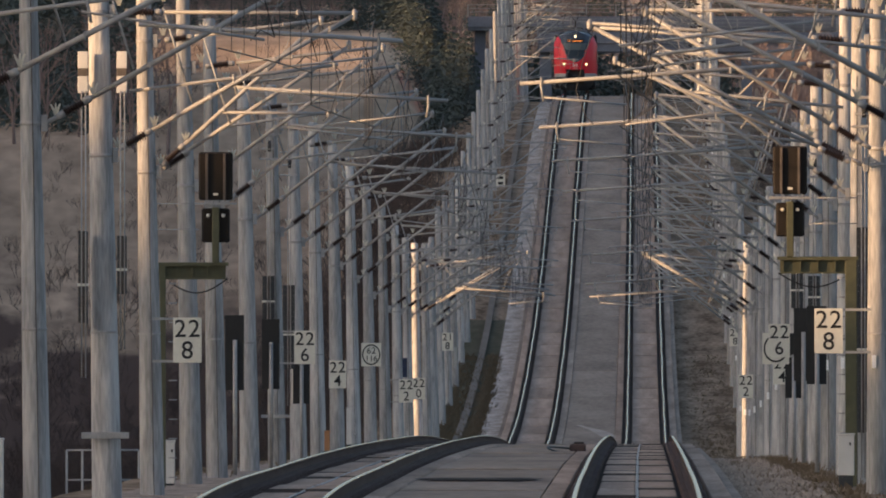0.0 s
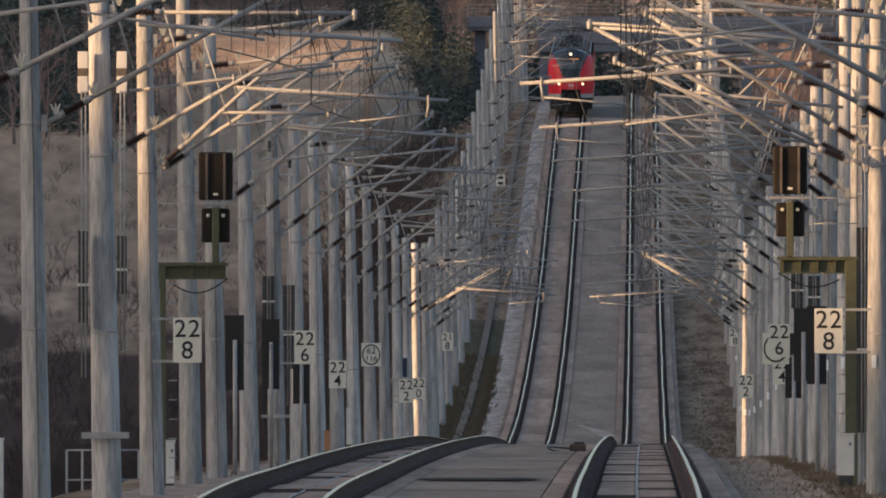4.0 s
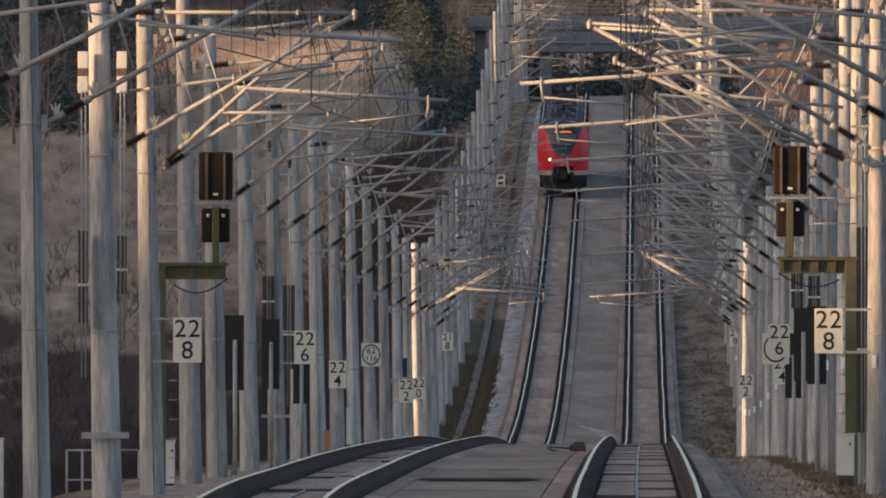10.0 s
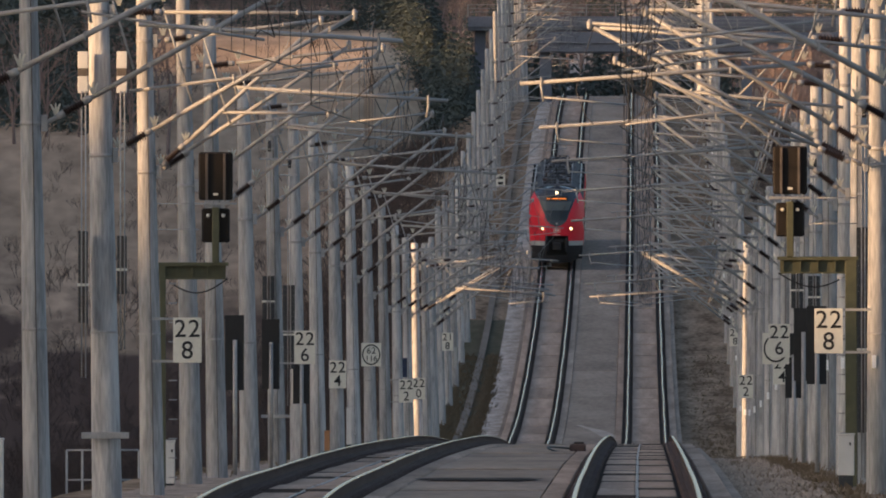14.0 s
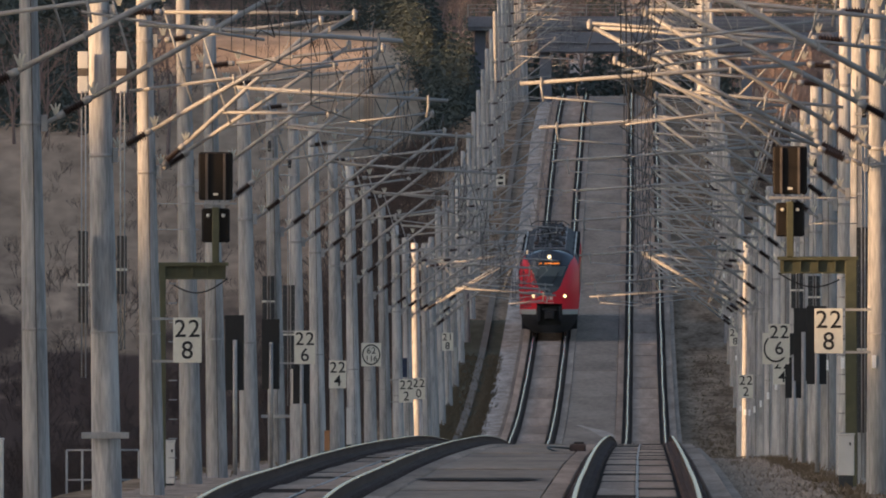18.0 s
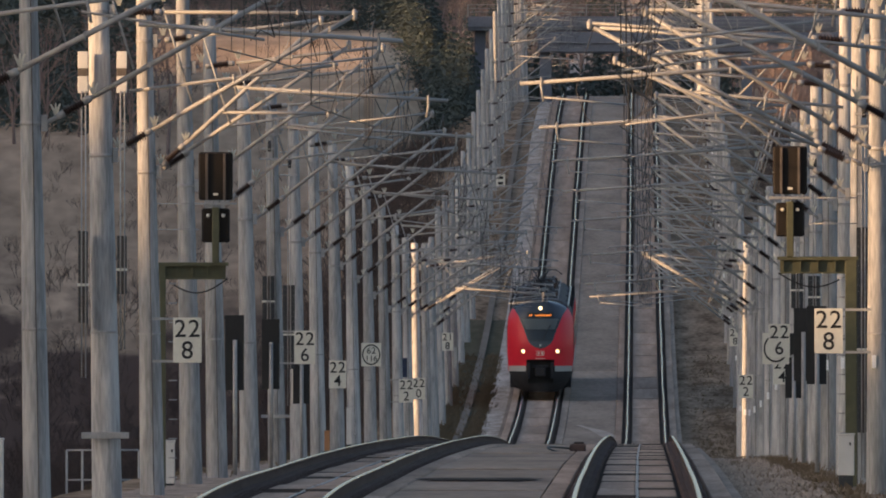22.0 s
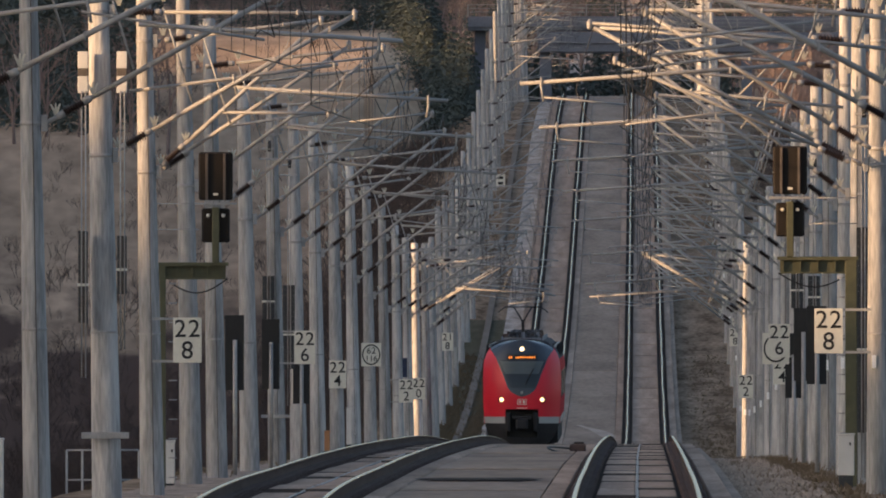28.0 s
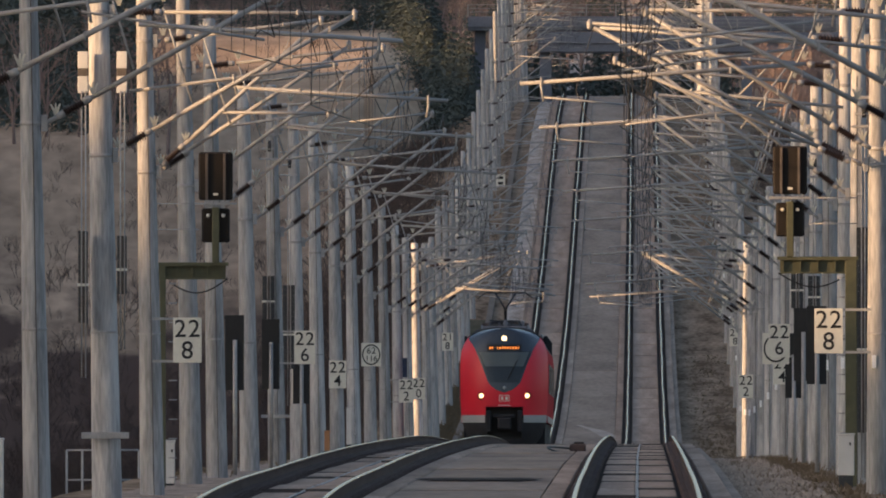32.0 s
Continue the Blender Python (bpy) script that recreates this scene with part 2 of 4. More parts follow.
M["field"] = material("field_grass", (0.57, 0.395, 0.265), (0.27, 0.188, 0.128), 0.95, 0, 0.12, 0.9, 0.5, stretch=(1, 0.05, 1), mix=0.42, spec=0.0)
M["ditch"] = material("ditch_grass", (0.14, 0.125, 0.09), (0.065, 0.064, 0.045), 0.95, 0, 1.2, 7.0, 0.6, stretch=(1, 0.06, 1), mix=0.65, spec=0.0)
# sunlit part of the field; some of the light is in its paler colour
M["lit_field"] = material("sunlit_field", (0.66, 0.47, 0.32), (0.42, 0.29, 0.19), 0.95, 0, 0.1, 0.8, 0.4, stretch=(0.3, 0.12, 1), mix=0.5, spec=0.0)
M["rubble"] = material("pale_rubble", (0.66, 0.58, 0.51), (0.22, 0.19, 0.16), 0.95, 0, 2.0, 12, 0.8, stretch=(1, 0.07, 1), mix=0.55, spec=0.0)
M["verge"] = material("verge_grass", (0.35, 0.262, 0.188), (0.115, 0.082, 0.056), 0.95, 0, 1.0, 5.0, 0.6, stretch=(1, 0.05, 1), mix=0.4, spec=0.0)


def leaf_litter(m):
    """Dark leaf litter on the near foot of the slope, dry grass further up it."""
    nt = m.node_tree
    shader = nt.nodes["Principled BSDF"]
    grass = shader.inputs["Base Color"].links[0].from_socket
    tc = nt.nodes.new("ShaderNodeTexCoord")
    sep = nt.nodes.new("ShaderNodeSeparateXYZ")
    nt.links.new(tc.outputs["Object"], sep.inputs[0])
    mp = nt.nodes.new("ShaderNodeMapping")
    mp.inputs["Scale"].default_value = (0.25, 0.012, 0.25)
    nt.links.new(tc.outputs["Object"], mp.inputs[0])
    nz = nt.nodes.new("ShaderNodeTexNoise")
    nz.inputs["Scale"].default_value = 1.0
    nz.inputs["Detail"].default_value = 6
    nt.links.new(mp.outputs[0], nz.inputs["Vector"])
    far = nt.nodes.new("ShaderNodeMath")
    far.operation = "MULTIPLY_ADD"
    nt.links.new(nz.outputs[0], far.inputs[0])
    far.inputs[1].default_value = 900.0
    nt.links.new(sep.outputs[1], far.inputs[2])
    edge = nt.nodes.new("ShaderNodeMapRange")
    edge.inputs[1].default_value, edge.inputs[2].default_value = 2500.0, 2680.0
    nt.links.new(far.outputs[0], edge.inputs[0])
    mix = nt.nodes.new("ShaderNodeMix")
    mix.data_type = "RGBA"
    mix.inputs[6].default_value = (0.112, 0.076, 0.060, 1)
    nt.links.new(edge.outputs[0], mix.inputs[0])
    nt.links.new(grass, mix.inputs[7])
    nt.links.new(mix.outputs[2], shader.inputs["Base Color"])


leaf_litter(M["field"])
make_ground()

# ---- track ----
RAIL = ((-0.075, -0.172), (0.075, -0.172), (0.072, -0.158), (0.012, -0.142), (0.010, -0.05), (0.034, -0.038), (0.036, -0.008), (-0.036, -0.008),
        (-0.034, -0.038), (-0.010, -0.05), (-0.012, -0.142), (-0.072, -0.158))
HEAD = ((-0.028, -0.009), (0.028, -0.009), (0.023, 0.0), (-0.023, 0.0))


def make_track(name, cx, label):
    thing = tagged(new(name), label, "railway track", group="tracks of the line", kind="structure")
    for s in (-1, 1):
        path = [(cx(y) + s * 0.7535 + 0.030 * smooth(1100, 1700, y) * noise.noise((y * 0.09, s * 7.0, cx(y))), y, rail_z(y)) for y in line_y()]
        rail = part("rail", sweep(bmesh.new(), RAIL, path), M["rust"], thing, "rusty brown rail")
        part("rail_head", sweep(bmesh.new(), HEAD, path), M["steel"], rail, "polished steel running surface")
        # rail supports: one rib plate every 0.65 m on the near stretch
        verts, faces = [], []
        y = 470.0
        while y < 1060:
            x, z = cx(y) + s * 0.7535, rail_z(y) - 0.205
            k = len(verts)
            for dz, w in ((-0.05, 0.17), (0.03, 0.15)):
                verts += [(x - w, y - 0.14, z + dz), (x + w, y - 0.14, z + dz), (x + w, y + 0.14, z + dz), (x - w, y + 0.14, z + dz)]
            faces += [(k + 4, k + 5, k + 6, k + 7)] + [(k + i, k + (i + 1) % 4, k + 4 + (i + 1) % 4, k + 4 + i) for i in range(4)]
            y += 0.65
        me = bpy.data.meshes.new("rail_supports")
        me.from_pydata(verts, [], faces)
        me.materials.append(M["rust"])
        ob = new("rail_supports", me)
        ob.parent = thing
        tagged(ob, "dark rail fastenings", kind="stuff")
    base = [(-1.42, -0.66), (1.42, -0.66), (1.42, -0.30), (-1.42, -0.30)]
    part("base_slab", sweep(bmesh.new(), base, [(cx(y), y, rail_z(y)) for y in line_y()]), M["deck"], thing, "grey concrete base slab")
    # dark bed under the rails, shoulders outside them
    for a, b, t, k in ((-1.0, 1.0, -0.27, "stain"), (-1.24, -0.95, -0.20, "slab"), (0.95, 1.24, -0.20, "slab")):
        y = 440.0
        while y < 3250:
            L = 52.0 if y < 1100 else 91.0
            sec = [(a, -0.31), (b, -0.31), (b, t - 0.02), (b - 0.02, t), (a + 0.02, t), (a, t - 0.02)]
            part("bed_panel" if k == "stain" else "shoulder_panel", sweep(bmesh.new(), sec, [(cx(v), v, rail_z(v)) for v in steps(y, y + L - 0.1, 6)]), M[k], thing)
            y += L
    # blocks between the rails in two columns, dark strips painted for shadow in the gaps
    y, rng = 440.0, random.Random(5 if cx is left_x else 8)
    while y < 3250:
        L = rng.uniform(17, 42) if y < 1120 else 32.5
        for a, b in ((-0.53, -0.02), (0.02, 0.53)) if y < 1120 else ((-0.56, 0.56),):
            dz = rng.uniform(-0.014, 0.014) if y < 1120 else 0
            y1 = y + L - (rng.choice((0.5, 1.0, 2.0, 6.0)) if y < 1120 else 1.5)
            t = -0.205 + dz
            sec = [(a, -0.29), (b, -0.29), (b, t - 0.02), (b - 0.02, t), (a + 0.02, t), (a, t - 0.02)]
            part("slab_panel", sweep(bmesh.new(), sec, [(cx(v), v, rail_z(v)) for v in steps(y, y1, 4)]), M["slab"], thing)
            if y > 1120:
                continue
            strip = [(a - 0.004, -0.285), (b + 0.004, -0.285), (b + 0.004, t + 0.008), (a - 0.004, t + 0.008)]
            part("joint_strip", sweep(bmesh.new(), strip, [(cx(v), v, rail_z(v)) for v in (y - 0.06 - rng.uniform(0, 0.6), y + 0.04)]), M["dull_brown"], thing, "dark strip for the gap shadow")
        y += L
    cable = [(0.015 * math.cos(a), 0.02 + 0.015 * math.sin(a)) for a in (math.pi * i / 3 for i in range(6))]
    part("loop_cable", sweep(bmesh.new(), cable, [(cx(y) + 0.015 * math.sin(y * 0.7), y, rail_z(y) - 0.233) for y in steps(450, 1060, 200)]), M["cable"], thing, "pale cable along the middle of the track")
    return thing


track_left = make_track("track_left", left_x, "slab track with rusty rails on pale concrete")
track_right = make_track("track_right", right_x, "slab track with rusty rails on pale concrete")


def make_walkway():
    thing = tagged(new("walkway"), "grey concrete strip between the two tracks", "walkway", kind="structure")
    y, rng = 440.0, random.Random(9)
    while y < 3250:
        L = rng.choice((26.0, 39.0, 52.0)) if y < 1100 else 78.0
        dz = rng.uniform(-0.012, 0.012)
        sec = [(-0.99, -0.66), (0.99, -0.66), (0.99, -0.21 + dz), (-0.99, -0.21 + dz)]
        part("deck_panel", sweep(bmesh.new(), sec, [((left_x(v) + right_x(v)) / 2, v, rail_z(v)) for v in steps(y, y + L - 0.15, 4)]), M["deck"], thing)
        y += L
    return thing


make_walkway()
patch_rng = random.Random(12)
bm = bmesh.new()
rows = []
for v in steps(609, 621, 12):
    e = 1.0
    c, z = (left_x(v) + right_x(v)) / 2, rail_z(v) - 0.190
    rows.append([bm.verts.new((c + x, v, z + dz)) for x, dz in ((-0.72 * e + patch_rng.uniform(-0.35, 0.1), -0.006), (-0.45 * e, 0), (0.5 * e, 0), (0.85 * e + patch_rng.uniform(-0.35, 0.08), -0.006))])
for a, b in zip(rows, rows[1:]):
    for k in range(3):
        bm.faces.new((a[k], a[k + 1], b[k + 1], b[k]))
tagged(part("damp_patch", bm, M["stain"]), "dark patch on the concrete strip", "patch", kind="structure")


bm = bmesh.new()
rows = []
for v in steps(1646, 1702, 10):
    u = (v - 1646) / 56
    c, z = -1.15 - 1.3 * u * u, rail_z(v) - 0.194
    w = 0.10 + 0.22 * math.sin(math.pi * min(u + 0.1, 1.0))
    rows.append([bm.verts.new((c + x * w + patch_rng.uniform(-0.03, 0.03), v, z)) for x in (-1, 0, 1)])
for a, b in zip(rows, rows[1:]):
    for k in range(2):
        bm.faces.new((a[k], a[k + 1], b[k + 1], b[k]))
tagged(part("pale_patch", bm, M["worn"]), "pale worn mortar streak on the concrete strip", "patch", kind="structure")
M["duct"] = material("duct_concrete", (0.26, 0.225, 0.19), (0.16, 0.138, 0.115), 0.95, 0, 1.2, 9.0, 0.4, stretch=(1, 0.06, 1), mix=0.7, spec=0.0)
duct = [(-0.15, -0.75), (0.15, -0.75), (0.15, -0.50), (-0.15, -0.50)]
tagged(part("cable_duct", sweep(bmesh.new(), duct, [(-7.62 + right_x(v), v, rail_z(v)) for v in line_y(1060, 2750)]), M["duct"]), "weathered concrete cable duct beside the track", "cable duct", kind="structure")

# ---- masts ----
MAST_Y = [478, 542, 613, 670, 728, 773, 838, 902, 959, 1018, 1083, 1147, 1218, 1291, 1361, 1422, 1480, 1547] + [1610 + 63 * i for i in range(24)]


def insulator(parent, p, q, a, b, ribs=8, r=0.085):
    """Ribbed rod over the stretch a..b of the bar from p to q."""
    p, q = Vector(p), Vector(q)
    d = q - p
    L = d.length
    m = Matrix.Translation(p) @ d.to_track_quat("Z", "Y").to_matrix().to_4x4()
    prof = []
    for i in range(ribs):
        z, w = L * (a + (b - a) * i / ribs), L * (b - a) / ribs
        prof += [(0.04, z + 0.001), (r, z + w * 0.42), (r * 0.96, z + w * 0.5), (0.04, z + w * 0.6)]
    prof += [(0.04, L * b)]
    ob = part("insulator", lathe(bmesh.new(), prof, 12, m), M["brown"], parent, "dark brown ribbed insulator")
    part("insulator_cap", lathe(bmesh.new(), [(0.03, L * a - 0.12), (0.05, L * a - 0.10), (0.052, L * a)], 10, m), M["zinc"], parent)
    part("insulator_cap", lathe(bmesh.new(), [(0.052, L * b), (0.05, L * b + 0.10), (0.036, L * b + 0.12)], 10, m), M["zinc"], parent)
    return ob


def bird_guard(parent, x, z):
    """Three splayed white blades."""
    bm = bmesh.new()
    for ang in (-0.45, 0.0, 0.40):
        dx, dz = math.sin(ang), math.cos(ang)
        for y in (-0.03, 0.03):
            a = Vector((x, y, z))
            b = a + Vector((dx * 0.15, y * 0.8, dz * 0.15))
            side = Vector((dz, 0, -dx)) * 0.022
            q = [bm.verts.new(v) for v in (a - side, a + side, b + side * 0.4, b - side * 0.4)]
            bm.faces.new(q)
    bmesh.ops.solidify(bm, geom=bm.faces[:], thickness=0.008)
    return part("bird_guard", bm, M["white"], parent, "splayed white bird guard")


# cantilevers that differ from the usual one, by side and place: (distance from the mast, height over the rails)
ARMS = {
    (-1, 478): dict(lo=(0.20, 4.73), hi=(3.45, 6.36), short=((0.50, 5.67), (2.70, 5.93))),
    (-1, 542): dict(fat=-0.012, lo=(0.20, 4.64), hi=(3.45, 6.38)),
    (-1, 613): dict(fat=0.024, lo=(0.10, 4.56), hi=(3.75, 6.55), tip=(3.80, 6.58), short=((0.43, 5.49), (3.50, 5.83)), top=9.0),
    (-1, 670): dict(lo=(0.12, 4.56), hi=(2.83, 6.93), tip=(2.88, 6.96), twin=(3.27, 6.52), extra=((1.19, 5.50), (2.92, 5.45)), top=9.0),
    (-1, 728): dict(lo=(0.20, 4.60), top=8.3),
    (-1, 773): dict(top=7.87),
    (-1, 838): dict(top=7.15),
    (1, 478): dict(lo=(0.45, 4.60), hi=(3.6, 6.3), long=False),
    (1, 542): dict(lo=(0.42, 4.62), hi=(3.47, 6.20), brace=((1.2, 6.6), (1.32, 5.9)), extra=((1.95, 5.75), (3.70, 5.52))),
    (1, 613): dict(lo=(0.42, 4.66), hi=(3.68, 6.62), tip=(3.78, 6.70), brace=((1.13, 6.72), (1.73, 5.44)), top=9.0),
    (1, 670): dict(lo=(0.25, 4.68), hi=(4.55, 6.88), tip=(4.66, 6.96), twin=(4.20, 6.33), second=((0.8, 6.60), (4.45, 6.88)), brace=((1.22, 6.76), (2.30, 5.72)), top=9.0),
    (1, 728): dict(brace=((1.25, 6.66), (2.05, 5.60)), top=9.0),
    (1, 773): dict(top=8.6),
    (-1, 1361): dict(lo=(0.15, 4.70), hi=(3.50, 7.00), top=7.5),
    (-1, 1422): dict(lo=(0.22, 4.85), hi=(3.60, 7.08), top=7.5),
    (-1, 1480): dict(lo=(0.15, 5.05), hi=(3.95, 7.08), tip=(4.05, 7.15), twin=(3.7, 7.1), long=True, brace=((0.9, 6.8), (1.7, 5.9)), top=7.5),
    (1, 1361): dict(lo=(0.15, 4.70), hi=(3.50, 7.00)),
    (1, 1422): dict(lo=(0.20, 4.85), hi=(3.60, 7.08)),
    (1, 1480): dict(lo=(0.12, 5.10), hi=(3.64, 7.12), tip=(3.70, 7.18), twin=(3.4, 7.05), top=7.55),
}


def make_mast(long_arm, tall, side, spec):
    """Concrete mast with its cantilever; local x points to the track, z = 0 at rail level."""
    thing = new("catenary_mast")
    top = spec.get("top", 8.5 if tall else 7.6)
    fat = spec.get("fat", 0.0)

    def girth(z):
        return 0.192 + fat - 0.0098 * z

    prof = [(girth(-0.8), -1.8)] + [(girth(z), z) for z in steps(-0.6, top, 7)] + [(0.07, top + 0.03)]
    pole = part("pole", lathe(bmesh.new(), prof, 24), M["mast"], thing, "tapered spun-concrete pole")
    reach = 0.0 if side < 0 else 0.72
    long_arm = spec.get("long", long_arm)

    def spot(p):
        return Vector((p[0], 0, p[1]))

    def bar(name, p, q, r, parent=thing, n=8):
        return part(name, tube(bmesh.new(), p, q, r, n=n), M["zinc"], parent)

    def clamp(z, r, out):
        bm = lathe(bmesh.new(), [(r, z - 0.03), (r + 0.007, z - 0.027), (r + 0.007, z + 0.027), (r, z + 0.03)], 16)
        box(bm, r, r + 0.085, -0.07, 0.07, z - 0.11, z + 0.11, 0.008)
        if out > r + 0.085:
            tube(bm, (r + 0.08, 0, z), (out, 0, z), 0.03, n=8)
        return part("clamp", bm, M["zinc"], pole, "galvanised mast clamp")

    def fit(parent, x, z, h=0.04):
        return part("tube_clamp", box(bmesh.new(), x - 0.018, x + 0.018, -0.036, 0.036, z - h, z + h, 0.008), M["zinc"], parent)

    lo, hi = spot(spec.get("lo", (0.20, 4.45))), spot(spec.get("hi", (3.45, 6.90)))
    up, tip = Vector((0.26, 0, 6.66)), spot(spec.get("tip", (3.52, 6.96)))
    clamp(lo.z, girth(lo.z), lo.x)
    clamp(6.66, girth(6.66), up.x)
    diag = bar("diagonal_tube", lo.lerp(hi, 0.18), hi, 0.036, n=10)
    bar("diagonal_stub", lo, lo.lerp(hi, 0.06), 0.03, diag)
    insulator(diag, lo, hi, 0.075, 0.150, 8, 0.082)
    for t in (0.04, 0.19):
        p = lo.lerp(hi, t)
        bird_guard(diag, p.x, p.z + 0.04)
    if "twin" in spec:
        end = spot(spec["twin"])
        twin = part("diagonal_tube", tube(bmesh.new(), lo.lerp(end, 0.17) + Vector((0, 0.35, 0)), end + Vector((0, 0.35, 0)), 0.034, n=10), M["zinc"], thing, "second slanting tube")
        insulator(twin, lo + Vector((0, 0.35, -0.03)), end + Vector((0, 0.35, 0)), 0.075, 0.150, 8, 0.08)
        part("tip_clamp", lathe(bmesh.new(), [(0.02, -0.07), (0.042, -0.05), (0.042, 0.05), (0.02, 0.08)], 8, Matrix.Translation(end + Vector((0, 0.35, 0.02)))), M["zinc"], twin)
    if "second" in spec:
        bar("top_tube", *[spot(p) + Vector((0, 0.35, 0)) for p in spec["second"]], 0.028)
    upper = bar("top_tube", up.lerp(tip, 0.2), tip, 0.028)
    insulator(upper, up, tip, 0.07, 0.155, 7, 0.078)
    bird_guard(upper, 0.3, 6.75)
    bird_guard(upper, 0.95, 6.80)
    part("tip_clamp", lathe(bmesh.new(), [(0.02, tip.z - 0.11), (0.042, tip.z - 0.08), (0.042, tip.z + 0.01), (0.02, tip.z + 0.06)], 8, Matrix.Translation((tip.x - 0.05, 0, 0))), M["zinc"], upper)
    for u in (0.5, 0.75):
        p = up.lerp(tip, u)
        fit(upper, p.x, p.z)
    for u in (0.42, 0.68, 0.9):
        p = lo.lerp(hi, u)
        fit(diag, p.x, p.z, 0.05)
    bar("brace", *[spot(p) for p in spec.get("brace", ((0.95, 6.70), (1.35, 5.32)))], 0.016)
    if "extra" in spec:
        p, q = [spot(v) for v in spec["extra"]]
        low = bar("lower_tube", p, q, 0.026)
        fit(low, q.x, q.z, 0.06)
    if long_arm:
        p, q = Vector((1.42, 0, 5.90)), Vector((4.85 + reach, 0, 5.62))
        reg = bar("registration_tube", p, q, 0.030)
        fit(reg, q.x - 0.32, q.z + 0.025, 0.07)
        fit(reg, 2.48, 5.81, 0.055)
        bar("drop_bracket", (q.x - 0.30, 0, 5.66), (q.x - 0.35, 0, 5.36), 0.018, reg)
        bar("steady_arm", (q.x - 0.33, 0, 5.42), (q.x - 1.57, 0, 5.31), 0.015)
        rope = [(hi.x - 0.05, 0, hi.z - 0.06), (3.28, -0.03, 6.35), (3.22, -0.03, 6.1), (3.08, 0, 5.77)]
    else:
        p, q = [spot(v) for v in spec.get("short", ((0.55, 5.60), (2.68 + 0.5 * reach, 5.86)))]
        reg = bar("registration_tube", p, q, 0.026)
        m = p.lerp(q, 0.5)
        fit(reg, m.x, m.z, 0.06)
        fit(reg, q.x - 0.06, q.z, 0.05)
        bar("drop_bracket", (m.x, 0, m.z), (m.x + 0.04, 0, m.z - 0.24), 0.018, reg)
        bar("steady_arm", (m.x - 0.07, 0, m.z - 0.11), (3.62 + 0.6 * reach, 0, 5.33), 0.017)
        rope = [(hi.x - 0.05, 0, hi.z - 0.06), (3.05, -0.03, 6.4), (2.78, -0.03, 6.2), (2.62, 0, q.z)]
    part("hanger_rope", polytube(bmesh.new(), rope, 0.007, 5), M["zinc"], thing)
    loop = [(hi.x, 0.05, hi.z - 0.02), (hi.x + 0.17, 0.3, hi.z - 0.55), (hi.x + 0.28, 0.5, hi.z - 1.0), (hi.x + 0.12, 0.6, 5.45), (hi.x, 0.6, 5.33)]
    part("jumper_wire", polytube(bmesh.new(), loop, 0.008, 5), M["wire"], thing, "dark jumper wire")
    # thin dark line down the face of the pole
    if long_arm:
        line_pts = [(0.03, side * (girth(z) + 0.003), z) for z in steps(-0.7, 6.5, 6)]
        part("earth_lead", polytube(bmesh.new(), line_pts, 0.006, 5), M["dull_brown"], pole, "thin dark line down the pole")
    part("mast_band", lathe(bmesh.new(), [(girth(1.95), 1.95), (girth(1.95) + 0.006, 1.955), (girth(1.95) + 0.006, 1.985), (girth(1.95), 1.99)], 20), M["zinc"], pole, "thin steel band")
    if side > 0:
        part("number_plate", box(bmesh.new(), 0.03, 0.10, 0.165, 0.20, 1.42, 1.63, 0.003), M["plate"], pole, "small white plate")
    return tagged(thing, "grey spun-concrete catenary mast with galvanised cantilever arm", "catenary mast", group="masts along the line")


def make_masts():
    made = {}
    for i, y in enumerate(MAST_Y):
        for side in (-1, 1):
            spec = ARMS.get((side, y), {})
            key = (i % 2 == (1 if side < 0 else 0), y > 1700, side, y if spec else 0)
            x = (-7.8 - 0.4 * smooth(1560, 1700, y)) if side < 0 else (3.84 + 0.42 * smooth(1560, 1700, y))
            m = pose(x, y + (2 if (side, y) == (1, 1480) else 0), rail_z(y), 0, -1.0 if side < 0 else 0.1, 0 if side < 0 else 180)
            if key not in made:
                made[key] = make_mast(*key[:3], spec)
                made[key].matrix_basis = m
            else:
                copy_thing(made[key], m)


make_masts()


# ---- overhead wires ----
def make_wires(name, cx, phase):
    thing = tagged(new(name), "dark overhead contact and catenary wires", "overhead wire", group="wires over the tracks")
    mess, cont, drop = bmesh.new(), bmesh.new(), bmesh.new()

    def run(bm, pts, r):
        for a, b in zip(pts, pts[1:]):
            tube(bm, a, b, r, n=5, caps=False)
    for i, (a, b) in enumerate(zip(MAST_Y, MAST_Y[1:])):
        s0 = 0.28 if (i + phase) % 2 else -0.28
        n = 8
        mp, cp = [], []
        for k in range(n + 1):
            u = k / n
            y = a + (b - a) * u
            sag = 4 * u * (1 - u)
            z = rail_z(y)
            x = cx(y)
            mp.append((x + s0 * (1 - 2 * u), y, z + 6.98 - 1.05 * sag))
            cp.append((x + s0 * (1 - 2 * u), y, z + 5.30 - 0.02 * sag))
        run(mess, mp, 0.008)
        run(cont, cp, 0.010)
        if a < 1700:
            for p, q in zip(mp[1:-1], cp[1:-1]):
                tube(drop, p, q, 0.0045, n=4, caps=False)
    part("messenger_wire", mess, M["wire"], thing)
    part("contact_wire", cont, M["wire"], thing)
    tagged(part("dropper_wire", drop, M["wire"], thing), "thin dropper wires", kind="stuff")


make_wires("overhead_wire", left_x, 0)
make_wires("overhead_wire", right_x, 1)


